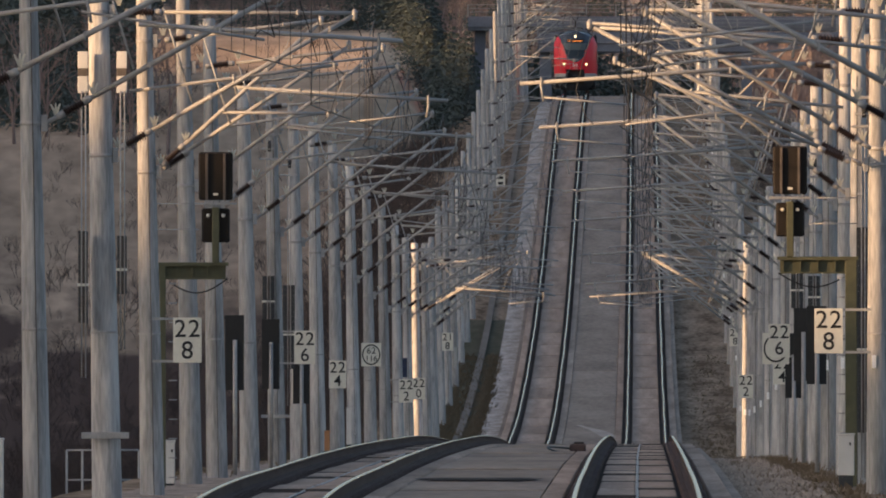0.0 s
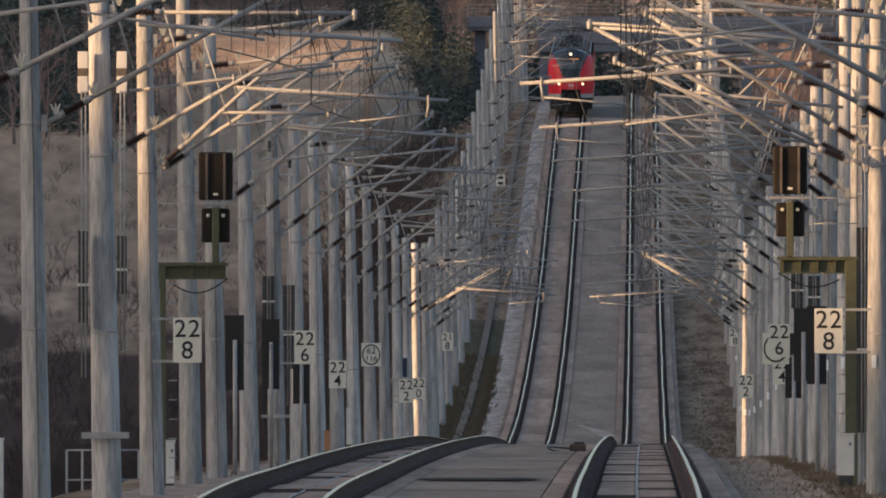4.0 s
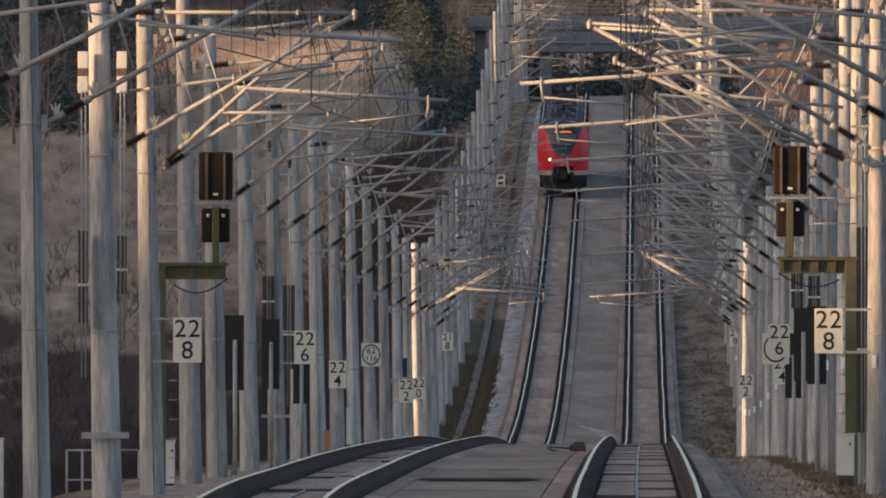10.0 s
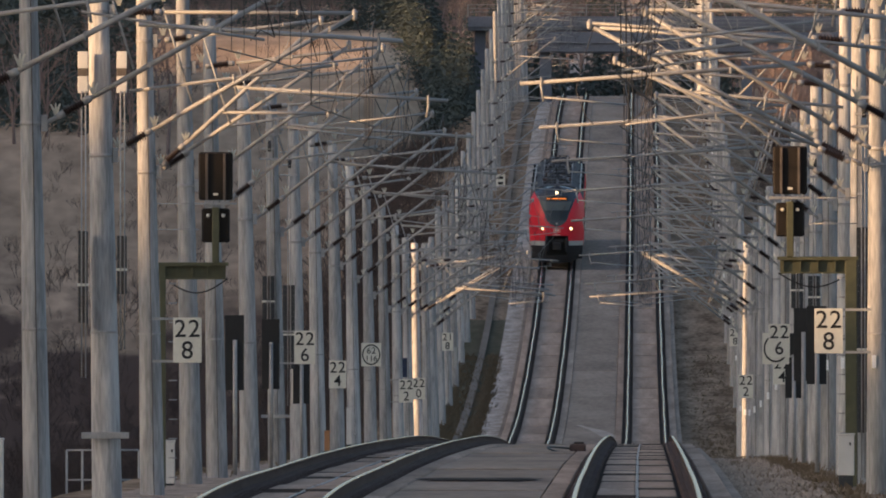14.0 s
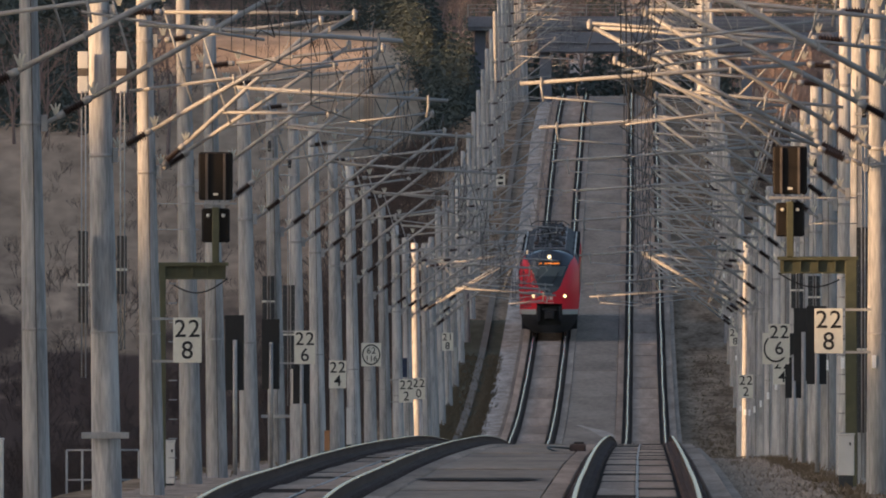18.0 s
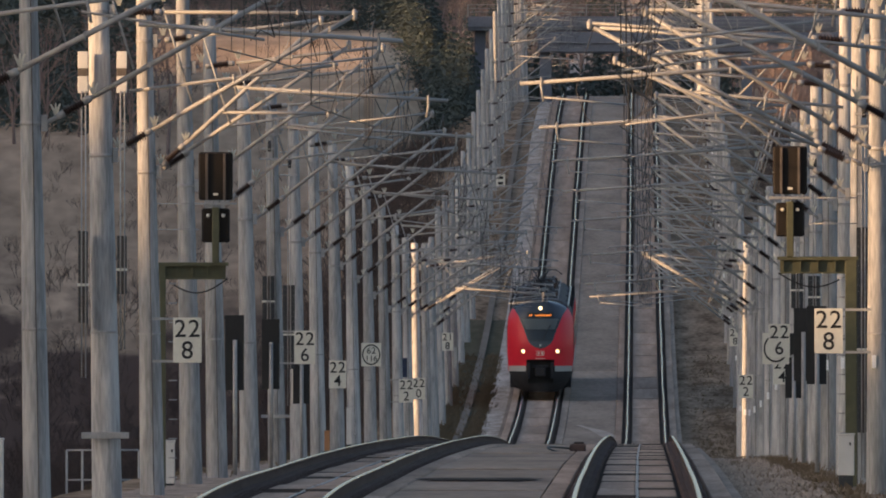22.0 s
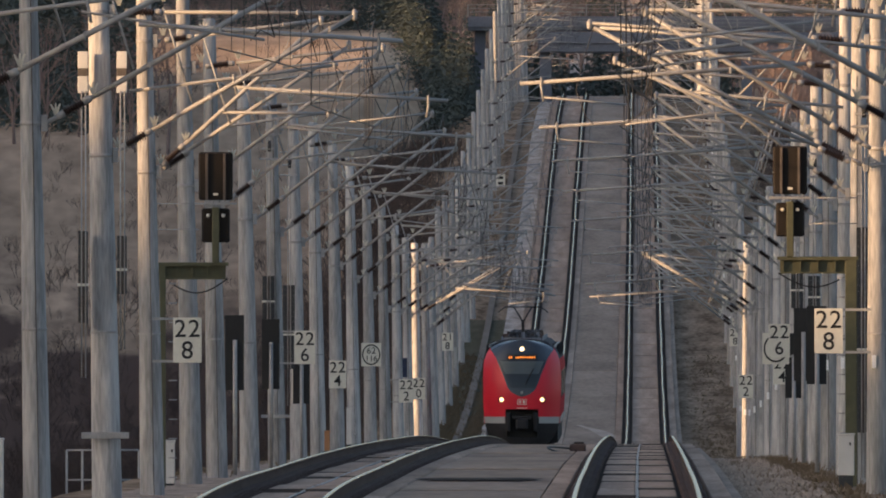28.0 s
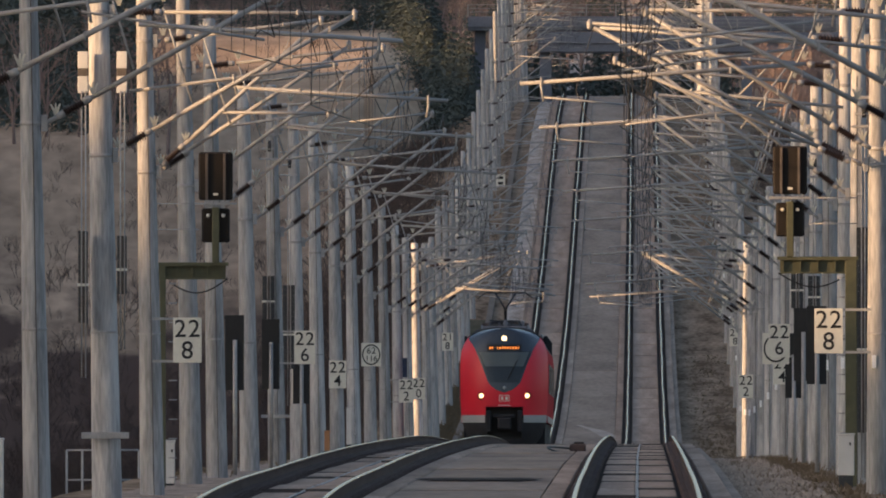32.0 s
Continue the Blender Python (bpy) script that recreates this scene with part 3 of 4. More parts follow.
# ---- trees and brush ----
def blob_tris(rng, centre, r, n, verts, faces, size, flat=1.0):
    """n small leaf-like triangles scattered in a ball."""
    for _ in range(n):
        d = Vector((rng.gauss(0, 1), rng.gauss(0, 1), rng.gauss(0, 1) * flat))
        if d.length < 1e-3:
            continue
        p = Vector(centre) + d.normalized() * r * rng.random() ** 0.4
        k = len(verts)
        for _ in range(3):
            verts.append(p + Vector((rng.uniform(-1, 1), rng.uniform(-1, 1), rng.uniform(-1, 1))) * size)
        faces.append((k, k + 1, k + 2))


def mesh_of(name, verts, faces, mat):
    me = bpy.data.meshes.new(name)
    me.from_pydata([tuple(v) for v in verts], [], faces)
    me.materials.append(mat)
    return me


def conifer_data(rng, h, verts, faces, at=(0, 0, 0), size=0.5, n=26, wide=0.22):
    x0, y0, z0 = at
    lay = 11
    for i in range(lay):
        u = i / (lay - 1)
        z = z0 + h * (0.12 + 0.86 * u)
        r = h * wide * (1 - u) ** 0.8 + 0.15
        for k in range(max(3, int(9 * (1 - u)) + 2)):
            a = rng.uniform(0, 6.283)
            q = rng.uniform(0.45, 1.0) * r
            blob_tris(rng, (x0 + q * math.cos(a), y0 + q * math.sin(a), z - 0.25 * q + rng.uniform(-0.3, 0.3)), 0.55 * size + 0.12 * r, max(4, n // 4), verts, faces, size, 0.5)


def branch_data(rng, p, d, length, r, depth, verts, faces, sides=3):
    """A bare limb that forks."""
    q = p + d * length
    t = d.to_track_quat("Z", "Y").to_matrix()
    k = len(verts)
    for c, rr in ((p, r), (q, r * 0.6)):
        for i in range(sides):
            a = 2 * math.pi * i / sides
            verts.append(c + t @ Vector((rr * math.cos(a), rr * math.sin(a), 0)))
    for i in range(sides):
        faces.append((k + i, k + (i + 1) % sides, k + sides + (i + 1) % sides, k + sides + i))
    if depth:
        for _ in range(3 if depth > 1 else 4):
            nd = (d + Vector((rng.uniform(-1, 1), rng.uniform(-1, 1), rng.uniform(-0.35, 0.8))) * 0.75).normalized()
            branch_data(rng, p.lerp(q, rng.uniform(0.5, 1.0)), nd, length * rng.uniform(0.55, 0.8), r * 0.55, depth - 1, verts, faces, sides)


def bare_data(rng, h, verts, faces, at, depth=4):
    branch_data(rng, Vector(at), Vector((rng.uniform(-0.08, 0.08), 0, 1)).normalized(), h * 0.36, h * 0.016, depth, verts, faces)


def shrub_data(rng, h, verts, faces, at, stems=9, depth=2):
    for _ in range(stems):
        d = Vector((rng.uniform(-0.7, 0.7), rng.uniform(-0.7, 0.7), 1)).normalized()
        branch_data(rng, Vector(at) + Vector((rng.uniform(-0.4, 0.4), rng.uniform(-0.4, 0.4), 0)), d, h * rng.uniform(0.3, 0.5), h * 0.005 + 0.005, depth, verts, faces)


def variants(make, n):
    """n builds of unit height as vertex and face arrays."""
    out = []
    for k in range(n):
        v, f = [], []
        make(random.Random(100 + k), v, f)
        out.append((np.array([tuple(p) for p in v]), np.array(f)))
    return out


def scatter(name, kinds, places, mat, label, category):
    """One joined object from (x, y, z, width, height) places."""
    rng = random.Random(len(places))
    verts, faces, k = [], [], 0
    for x, y, z, w, h in places:
        v, f = rng.choice(kinds)
        a = rng.uniform(0, 6.283)
        c, s = math.cos(a), math.sin(a)
        q = np.empty_like(v)
        q[:, 0] = x + (v[:, 0] * c - v[:, 1] * s) * w
        q[:, 1] = y + (v[:, 0] * s + v[:, 1] * c) * w
        q[:, 2] = z + v[:, 2] * h
        verts.append(q)
        faces.append(f + k)
        k += len(v)
    vs, fs = np.concatenate(verts), np.concatenate(faces)
    n, m = fs.shape
    me = bpy.data.meshes.new(name)
    me.vertices.add(len(vs))
    me.vertices.foreach_set("co", vs.astype(np.float32).ravel())
    me.loops.add(n * m)
    me.loops.foreach_set("vertex_index", fs.astype(np.int32).ravel())
    me.polygons.add(n)
    me.polygons.foreach_set("loop_start", np.arange(0, n * m, m, dtype=np.int32))
    me.update(calc_edges=True)
    me.materials.append(mat)
    return tagged(new(name, me), label, category, kind="stuff")


def needle_tree(rng, v, f):
    """Conifer one metre high: whorls of drooping boughs made of slim sprays."""
    lay = 15
    for i in range(lay):
        u = i / (lay - 1)
        z, r = 0.10 + 0.87 * u, 0.21 * (1 - u) ** 0.85 + 0.008
        for k in range(int(12 * (1 - u)) + 5):
            a = rng.uniform(0, 6.283)
            ca, sa = math.cos(a), math.sin(a)
            reach = r * rng.uniform(0.6, 1.1)
            for j in range(6):
                t = rng.uniform(0.15, 1.0)
                p = Vector((ca * reach * t, sa * reach * t, z - 0.30 * reach * t + rng.uniform(-0.012, 0.012)))
                b = a + rng.uniform(-0.9, 0.9)
                tip = p + Vector((math.cos(b) * 0.028, math.sin(b) * 0.028, rng.uniform(-0.022, 0.003)))
                side = Vector((-math.sin(b), math.cos(b), rng.uniform(-0.6, 0.6))) * 0.0105
                k0 = len(v)
                v += [p - side, p + side, tip]
                f.append((k0, k0 + 1, k0 + 2))


def dense_tree(rng, v, f):
    conifer_data(rng, 1.0, v, f, size=0.062, n=16, wide=0.42)


def bare_tree(rng, v, f):
    bare_data(rng, 1.0, v, f, (0, 0, 0), 4)


def twig_bush(rng, v, f):
    shrub_data(rng, 1.0, v, f, (0, 0, 0), 5, 2)


def make_belt():
    """Unseen wood on the added ridge, placed to cast shadows."""
    rng = random.Random(21)
    places = []
    y = 330.0
    while y < 4150:
        if 1410 < y < 1432:          # gap left so sunlight reaches the masts beyond
            y += 1.9
            continue
        h = bank_h(y) + rng.uniform(-0.4, 0.7)
        x = BANK_X - rng.uniform(10, 18)
        z = ground_z(x, y) - 0.4
        tall = max(rail_z(y) + h - z, 2.5)
        places.append((x, y, z, max(tall, 5.5), tall))
        y += 1.9 if y < 3300 else 4.0
    scatter("bank_wood", variants(dense_tree, 4), places, M["needle"], "unseen conifer wood added to cast shadows", "woods")


make_belt()


def make_woods():
    """Far woods and thickets."""
    rng = random.Random(4)

    def spread(groups, fan=False):
        out = []
        for d0, d1, x0, x1, n, h0, h1 in groups:
            for _ in range(n):
                y = rng.uniform(d0, d1)
                x = rng.uniform(x0, x1)
                if fan:
                    x = -0.0153 * y + x
                if left_x(y) - 7.4 < x < right_x(y) + 7.0 and y < 3420:
                    continue
                h = rng.uniform(h0, h1)
                out.append((x, y, ground_z(x, y) - 0.2, h * rng.uniform(0.8, 1.2), h))
        return out
    scatter("far_woods", variants(needle_tree, 5), spread((
        (2900, 3400, -62, -36, 190, 7, 14), (3120, 3420, -20.5, -12.0, 13, 3.5, 6.5), (3300, 3460, -40, -12, 38, 3, 6), (3800, 4250, -75, 50, 260, 7, 11), (2780, 2960, -16.5, -11.2, 26, 4.0, 7.5), (2960, 3120, -18.5, -11.5, 60, 5.0, 8.0), (2620, 2780, -13.6, -11.6, 16, 4.0, 7.0), (2780, 2960, -14.0, -11.6, 16, 4.5, 7.0), (3000, 3060, -21.5, -16.0, 34, 3.2, 5.2), (3010, 3070, -34.0, -21.5, 44, 2.6, 4.6)))
        # last group: trees added to stand in for the shadow under the bridge
        + spread(((2540, 2800, 0.2, 8.4, 110, 6, 11),), True) + spread(((3424, 3472, -10, 8, 110, 9.5, 12),)),
        M["needle"], "dark conifer wood on the far rise", "woods")
    scatter("bare_trees", variants(bare_tree, 5), spread((
        (3200, 3470, -30, -11.5, 130, 4, 8.5), (3490, 3900, -46, 40, 330, 6, 10), (2450, 3000, 9, 30, 220, 3, 7.5), (2995, 3060, -34, -20, 60, 2.2, 4.2)))
        + spread(((2500, 2700, 0.2, 11, 50, 5, 9),), True),
        M["branch"], "leafless brown trees on the far rise", "woods")
    scatter("brush", variants(twig_bush, 6), spread((
        (1440, 1780, 0.4, 12, 900, 1.3, 3.0), (1780, 2300, 0.5, 24, 560, 0.8, 2.2), (2300, 2900, 2, 32, 260, 0.6, 1.8)), True)
        + spread(((1500, 2700, 8.5, 24, 260, 0.8, 2.4), (1450, 2300, -14, -11.5, 160, 0.5, 1.3), (1720, 2560, -17, -11.0, 620, 1.4, 3.4), (1750, 2600, 6.4, 11, 320, 0.9, 2.2)))
        + [(right_x(y) + rng.uniform(1.9, 3.3), y, ground_z(2.6, y) - 0.03, rng.uniform(0.25, 0.5), rng.uniform(0.06, 0.16)) for y in (rng.uniform(860, 1000) for _ in range(26))],
        M["twig"], "brown leafless scrub on the slope", "scrub")
    rng = random.Random(4)
    # dry tufts along the shoulders
    v, f = [], []
    for _ in range(2600):
        y = 480 + 1250 * rng.random() ** 1.6
        side = rng.random()
        x = right_x(y) + (rng.choice((rng.uniform(1.9, 7.5), rng.gauss(3.4, 0.25), rng.gauss(4.6, 0.3))) if side < 0.85 else rng.uniform(-14, -7.5))
        z = ground_z(x, y)
        for _ in range(4):
            dx, dy = rng.uniform(-0.12, 0.12), rng.uniform(-0.1, 0.1)
            k = len(v)
            h = rng.uniform(0.05, 0.16)
            v += [Vector((x + dx, y + dy, z - 0.02)), Vector((x + dx + 0.03, y + dy, z - 0.02)), Vector((x + dx * 2.2, y + dy * 2, z + h))]
            f.append((k, k + 1, k + 2))
    for _ in range(6500):
        y = rng.uniform(1050, 1950)
        side = rng.random() < 0.75
        x = right_x(y) + (rng.choice((rng.gauss(-8.4, 0.3), rng.gauss(-7.0, 0.12), rng.uniform(-10, -7))) if side else rng.uniform(1.9, 5.2))
        z = ground_z(x, y)
        for _ in range(3):
            dx = rng.uniform(-0.15, 0.15)
            k = len(v)
            v += [Vector((x + dx, y, z - 0.02)), Vector((x + dx + 0.05, y + 0.03, z - 0.02)), Vector((x + dx * 2.2, y, z + rng.uniform(0.08, 0.3) * (1 if side else 0.5)))]
            f.append((k, k + 1, k + 2))
    tagged(new("grass_tufts", mesh_of("grass_tufts", v, f, M["grass"])), "dry straw-coloured grass tufts", "grass", kind="stuff")
    # stones of the shoulders
    v, f = [], []
    for _ in range(9000):
        y = 480 + 620 * rng.random() ** 1.2
        x = right_x(y) + (rng.uniform(1.5, 3.0) if rng.random() < 0.6 else rng.uniform(-7.0, -6.0))
        z = ground_z(x, y)
        s = rng.uniform(0.02, 0.06)
        k = len(v)
        v += [Vector((x + s * rng.uniform(0.6, 1.3) * a, y + s * rng.uniform(0.6, 1.3) * b, z + s * c)) for a, b, c in ((1, 0, 0), (-1, 0, 0), (0, 1, 0), (0, -1, 0), (0, 0, 1))]
        f += [(k, k + 2, k + 4), (k + 2, k + 1, k + 4), (k + 1, k + 3, k + 4), (k + 3, k, k + 4)]
    tagged(new("ballast", mesh_of("ballast", v, f, M["gravel"])), "loose grey ballast stones beside the track", "ballast", kind="stuff")


make_woods()


# ---- writing ----
def writing(text, size, mat, parent, m, name="number"):
    """Flat letters as a mesh, centred."""
    cu = bpy.data.curves.new(name, "FONT")
    cu.body, cu.size, cu.align_x, cu.align_y, cu.extrude, cu.offset = text, size, "CENTER", "CENTER", 0.002, size * 0.006
    tmp = bpy.data.objects.new(name, cu)
    me = bpy.data.meshes.new_from_object(tmp)
    bpy.data.objects.remove(tmp)
    me.materials.clear()
    me.materials.append(mat)
    ob = new(name, me)
    ob.parent = parent
    ob.matrix_basis = m
    return ob


def km_sign(at, top, low, w=0.455, h=0.72, arm=0.0):
    """White kilometre board; arm: how far the bracket reaches back to its mast."""
    t = new("kilometre_sign")
    t.matrix_basis = Matrix.Translation(at)
    board = part("board", box(bmesh.new(), -w / 2, w / 2, -0.012, 0.012, -h / 2, h / 2, 0.004), M["white"], t, "white board")
    face = pose(0, -0.0155, 0, 90, 0, 0)
    for k, digit in enumerate(top):
        writing(digit, 0.40, M["black"], board, face @ pose((k - 0.5) * 0.222, h * 0.235, 0), "digit")
    if low:
        writing(low, 0.40, M["black"], board, face @ pose(0, -h * 0.245, 0), "digit")
    else:
        for z in (h * 0.22, -h * 0.2):
            part("bar", box(bmesh.new(), -w * 0.28, w * 0.28, -0.018, -0.0125, z - h * 0.10, z + h * 0.10), M["black"], board, "dark bar")
    if arm:
        for z in (-h / 2 + 0.02, h / 2 - 0.02):
            part("bracket", box(bmesh.new(), min(0, arm), max(0, arm), 0.014, 0.04, z - 0.02, z + 0.02), M["zinc"], t, "galvanised bracket")
    return tagged(t, "white kilometre board with black digits on a mast", "kilometre sign", group="kilometre boards")


km_sign((-7.219, 669.0, -1.456), "22", "8", arm=-0.56)
km_sign((3.042, 669.0, -1.311), "22", "8", arm=0.68)
km_sign((-7.190, 901.0, -2.119), "22", "6", arm=-0.55)
km_sign((3.032, 901.0, -1.972), "22", "6", arm=0.7)
km_sign((-7.790, 1082.6, -3.248), "22", "4")
km_sign((3.716, 1082.6, -3.145), "22", "4")
km_sign((-7.165, 1290.0, -4.376), "22", "2", arm=-0.5)
km_sign((3.312, 1290.0, -4.236), "22", "2", arm=0.5)
km_sign((-7.470, 1421.0, -4.743), "22", "0", arm=-0.25)
km_sign((-7.632, 1671.0, -3.703), "21", "8", arm=-0.3)
km_sign((3.861, 1671.0, -3.523), "21", "8", arm=0.3)
km_sign((-7.584, 2300.0, 3.761), "", "", w=0.5, h=0.72)


def ring_sign(at):
    t = new("ring_sign")
    t.matrix_basis = Matrix.Translation(at)
    board = part("board", box(bmesh.new(), -0.29, 0.29, -0.012, 0.012, -0.34, 0.34, 0.004), M["white"], t, "white board")
    bm = bmesh.new()
    n = 32
    rings = [[bm.verts.new((r * math.cos(6.2832 * i / n) * 0.92, y, r * math.sin(6.2832 * i / n) * 1.05)) for i in range(n)] for r, y in ((0.25, -0.0125), (0.25, -0.017), (0.29, -0.017), (0.29, -0.0125))]
    for a, b in zip(rings, rings[1:]):
        for i in range(n):
            bm.faces.new((a[i], a[(i + 1) % n], b[(i + 1) % n], b[i]))
    part("ring", bm, M["black"], board, "black ring")
    face = pose(0, -0.0155, 0, 90, 0, 0)
    for text, size, z, gap in (("62", 0.26, 0.11, 0.14), ("116", 0.24, -0.12, 0.12)):
        for k, digit in enumerate(text):
            writing(digit, size, M["black"], board, face @ pose((k - (len(text) - 1) / 2) * gap, z, 0), "digit")
    return tagged(t, "white board with a black ring and two numbers", "sign", group="ring boards")


ring_sign((-7.779, 1217.0, -3.075))
ring_sign((2.972, 905.0, -2.152))


# ---- signals ----
def make_signal(side, x_post, x_box, y, z_rail, post):
    """A signal hung from an olive girder; side: the way from post to box."""
    t = new("railway_signal")
    t.matrix_basis = Matrix.Translation((0, y, z_rail))
    part("post", box(bmesh.new(), x_post - post, x_post + post, -0.1, 0.1, -0.7, 3.82, 0.01), M["olive"], t, "olive steel post")
    lo, hi = sorted((x_post - side * 0.12, x_box + side * 0.22))
    g = bmesh.new()
    box(g, lo, hi, -0.10, 0.10, 3.80, 3.86)
    box(g, lo + 0.05, hi - 0.05, -0.02, 0.02, 3.60, 3.80)
    for k in range(5):
        xx = lo + 0.1 + (hi - lo - 0.2) * k / 4
        box(g, xx - 0.012, xx + 0.012, -0.09, 0.09, 3.60, 3.80)
    box(g, lo + 0.05, hi - 0.05, -0.09, 0.09, 3.57, 3.60)
    part("girder", g, M["olive"], t, "olive ribbed girder")
    part("stem", box(bmesh.new(), x_box - 0.06, x_box + 0.06, -0.14, -0.06, 3.86, 4.80, 0.008), M["olive"], t, "olive upright")
    upper = part("upper_housing", box(bmesh.new(), x_box - 0.29, x_box + 0.29, -0.08, 0.30, 4.92, 5.74, 0.03), M["housing"], t, "dark brown signal housing")
    lower = part("lower_housing", box(bmesh.new(), x_box - 0.24, x_box + 0.24, -0.05, 0.20, 4.20, 4.78, 0.03), M["housing"], t, "dark brown signal housing")
    part("ledge", box(bmesh.new(), x_box - 0.36, x_box + 0.36, -0.16, 0.10, 4.84, 4.88, 0.005), M["zinc"], t)
    for k in (-0.15, 0.15):
        part("support_bar", box(bmesh.new(), x_box + k - 0.022, x_box + k + 0.022, -0.13, -0.085, 4.92, 5.72, 0.004), M["dull_brown"], upper, "dull brown bar")
        part("lamp_cap", lathe(bmesh.new(), [(0.03, 0), (0.034, 0.03), (0.02, 0.05)], 10, pose(x_box + k * 0.85, -0.06, 4.66, 90)), M["white"], lower, "small pale lamp cap")
    part("tag_plate", box(bmesh.new(), x_box - 0.04, x_box + 0.04, -0.10, -0.085, 5.0, 5.04), M["white"], upper)
    # cage rails and ladder
    for z in (4.86, 4.42):
        part("cage_rail", tube(bmesh.new(), (x_box - side * 0.3, -0.1, z), (x_post - side * 0.1, -0.1, z), 0.012, n=6), M["zinc"], t)
    for k in range(11):
        z = 0.2 + 0.33 * k
        part("rung", tube(bmesh.new(), (x_post + side * 0.1, -0.05, z), (x_post + side * 0.24, -0.05, z), 0.012, n=6), M["zinc"], t)
    bm = bmesh.new()
    pts = [Vector((x_post + (x_box - x_post) * u + side * 0.2, -0.12, 3.58 - 0.24 * math.sin(math.pi * (0.15 + 0.85 * u)))) for u in steps(0, 1, 10)]
    part("cable", polytube(bm, pts, 0.014), M["black"], t, "hanging black cable")
    return tagged(t, "dark railway signal hung from an olive steel girder", "signal", group="signals beside the line")


M["housing"] = material("housing_brown", (0.027, 0.022, 0.018), (0.018, 0.015, 0.013), 0.75, 0, 3, 40, 0.1, spec=0.15)
make_signal(1, -8.1, -7.20, 712, rail_z(712) - 0.64, 0.05)
make_signal(-1, 3.62, 2.58, 712, rail_z(712) - 0.54, 0.10)


# ---- black boards on posts ----
def black_board(at, w=0.36, h=1.42, lit=False):
    t = new("track_board")
    t.matrix_basis = Matrix.Translation(at)
    part("board", box(bmesh.new(), -w / 2, w / 2, 0, 0.03, -h, 0, 0.004), M["black"], t, "matt black board")
    part("post", tube(bmesh.new(), (0.01, -0.05, -h - 1.6), (0.01, -0.05, -h * 0.33), 0.042, n=10), M["zinc"], t, "galvanised tube post")
    return tagged(t, "tall black trackside board on a galvanised post", "track board", group="black boards beside the line")


for x, y, z in ((-7.633, 790.0, -1.249), (-7.434, 845.0, -1.416), (-7.382, 915.0, -1.966), (3.205, 815.0, -1.150), (3.235, 760.0, -1.037), (3.388, 915.0, -1.842), (3.938, 905.0, -1.455)):
    black_board((x, y, z))


# ---- tension weights ----
def tension_weight(x, y, z_top, z_bot, rod_top, wide=0.26, boxed=False):
    """A stack of slotted weights on guide rods under a wheel."""
    t = new("tension_weight")
    t.matrix_basis = Matrix.Translation((x, y, rail_z(y)))
    n = max(4, int((z_top - z_bot) / 0.11))
    for k in range(n):
        z = z_bot + (z_top - z_bot) * k / n
        part("weight_disc", box(bmesh.new(), -wide / 2, wide / 2, -0.1, 0.1, z + 0.001, z + (z_top - z_bot) / n - 0.001, 0.008), M["weight"], t)
    for s in (-0.02, 0.04):
        part("guide_rod", tube(bmesh.new(), (s, -0.11, z_bot - 0.8), (s, -0.11, rod_top), 0.012, n=6), M["zinc"], t, "galvanised guide rod")
    part("slot_rod", box(bmesh.new(), -0.018, 0.018, -0.106, -0.09, z_bot, z_top), M["dull_brown"], t, "dark slotted rod")
    part("band", box(bmesh.new(), -wide / 2 - 0.01, wide / 2 + 0.01, -0.115, -0.10, z_bot + (z_top - z_bot) * 0.4, z_bot + (z_top - z_bot) * 0.4 + 0.04), M["white"], t, "pale band")
    if boxed:
        for z0, z1, k in ((0.33, 0.58, "cream"), (0.22, 0.33, "dull_brown"), (-0.03, 0.22, "cream")):
            part("damper", box(bmesh.new(), -0.075, 0.075, -0.1, 0.06, rod_top + z0, rod_top + z1, 0.008), M[k], t, "pale damper housing" if k == "cream" else "dark damper collar")
    else:
        for z, w in ((0.0, 0.20), (0.22, 0.15), (0.5, 0.2)):
            part("pulley_frame", box(bmesh.new(), -w, w, -0.12, -0.07, rod_top + z, rod_top + z + 0.05, 0.01), M["zinc"], t, "galvanised frame")
        part("pulley", lathe(bmesh.new(), [(0.04, -0.04), (0.13, -0.03), (0.11, 0), (0.13, 0.03), (0.04, 0.04)], 16, pose(0.02, -0.02, rod_top + 0.3, 90, 0, 90)), M["weight"], t, "grooved pulley")
    return tagged(t, "grey tensioning weights on guide rods beside a mast", "tension weight", group="tension weights")


tension_weight(-7.57, 612.7, 3.38, 2.52, 5.5, 0.14, True)
tension_weight(-8.14, 612.7, 3.45, 2.1, 5.5, 0.14, True)
tension_weight(-7.98, 901.6, 3.5, 2.55, 6.0)
tension_weight(-7.62, 911, 3.33, 1.5, 5.7)
tension_weight(3.90, 727.4, 3.87, 0.3, 5.6, 0.22)
tension_weight(3.42, 901.6, 3.73, 2.8, 5.6)
tension_weight(3.78, 900.6, 3.5, 2.7, 5.6)


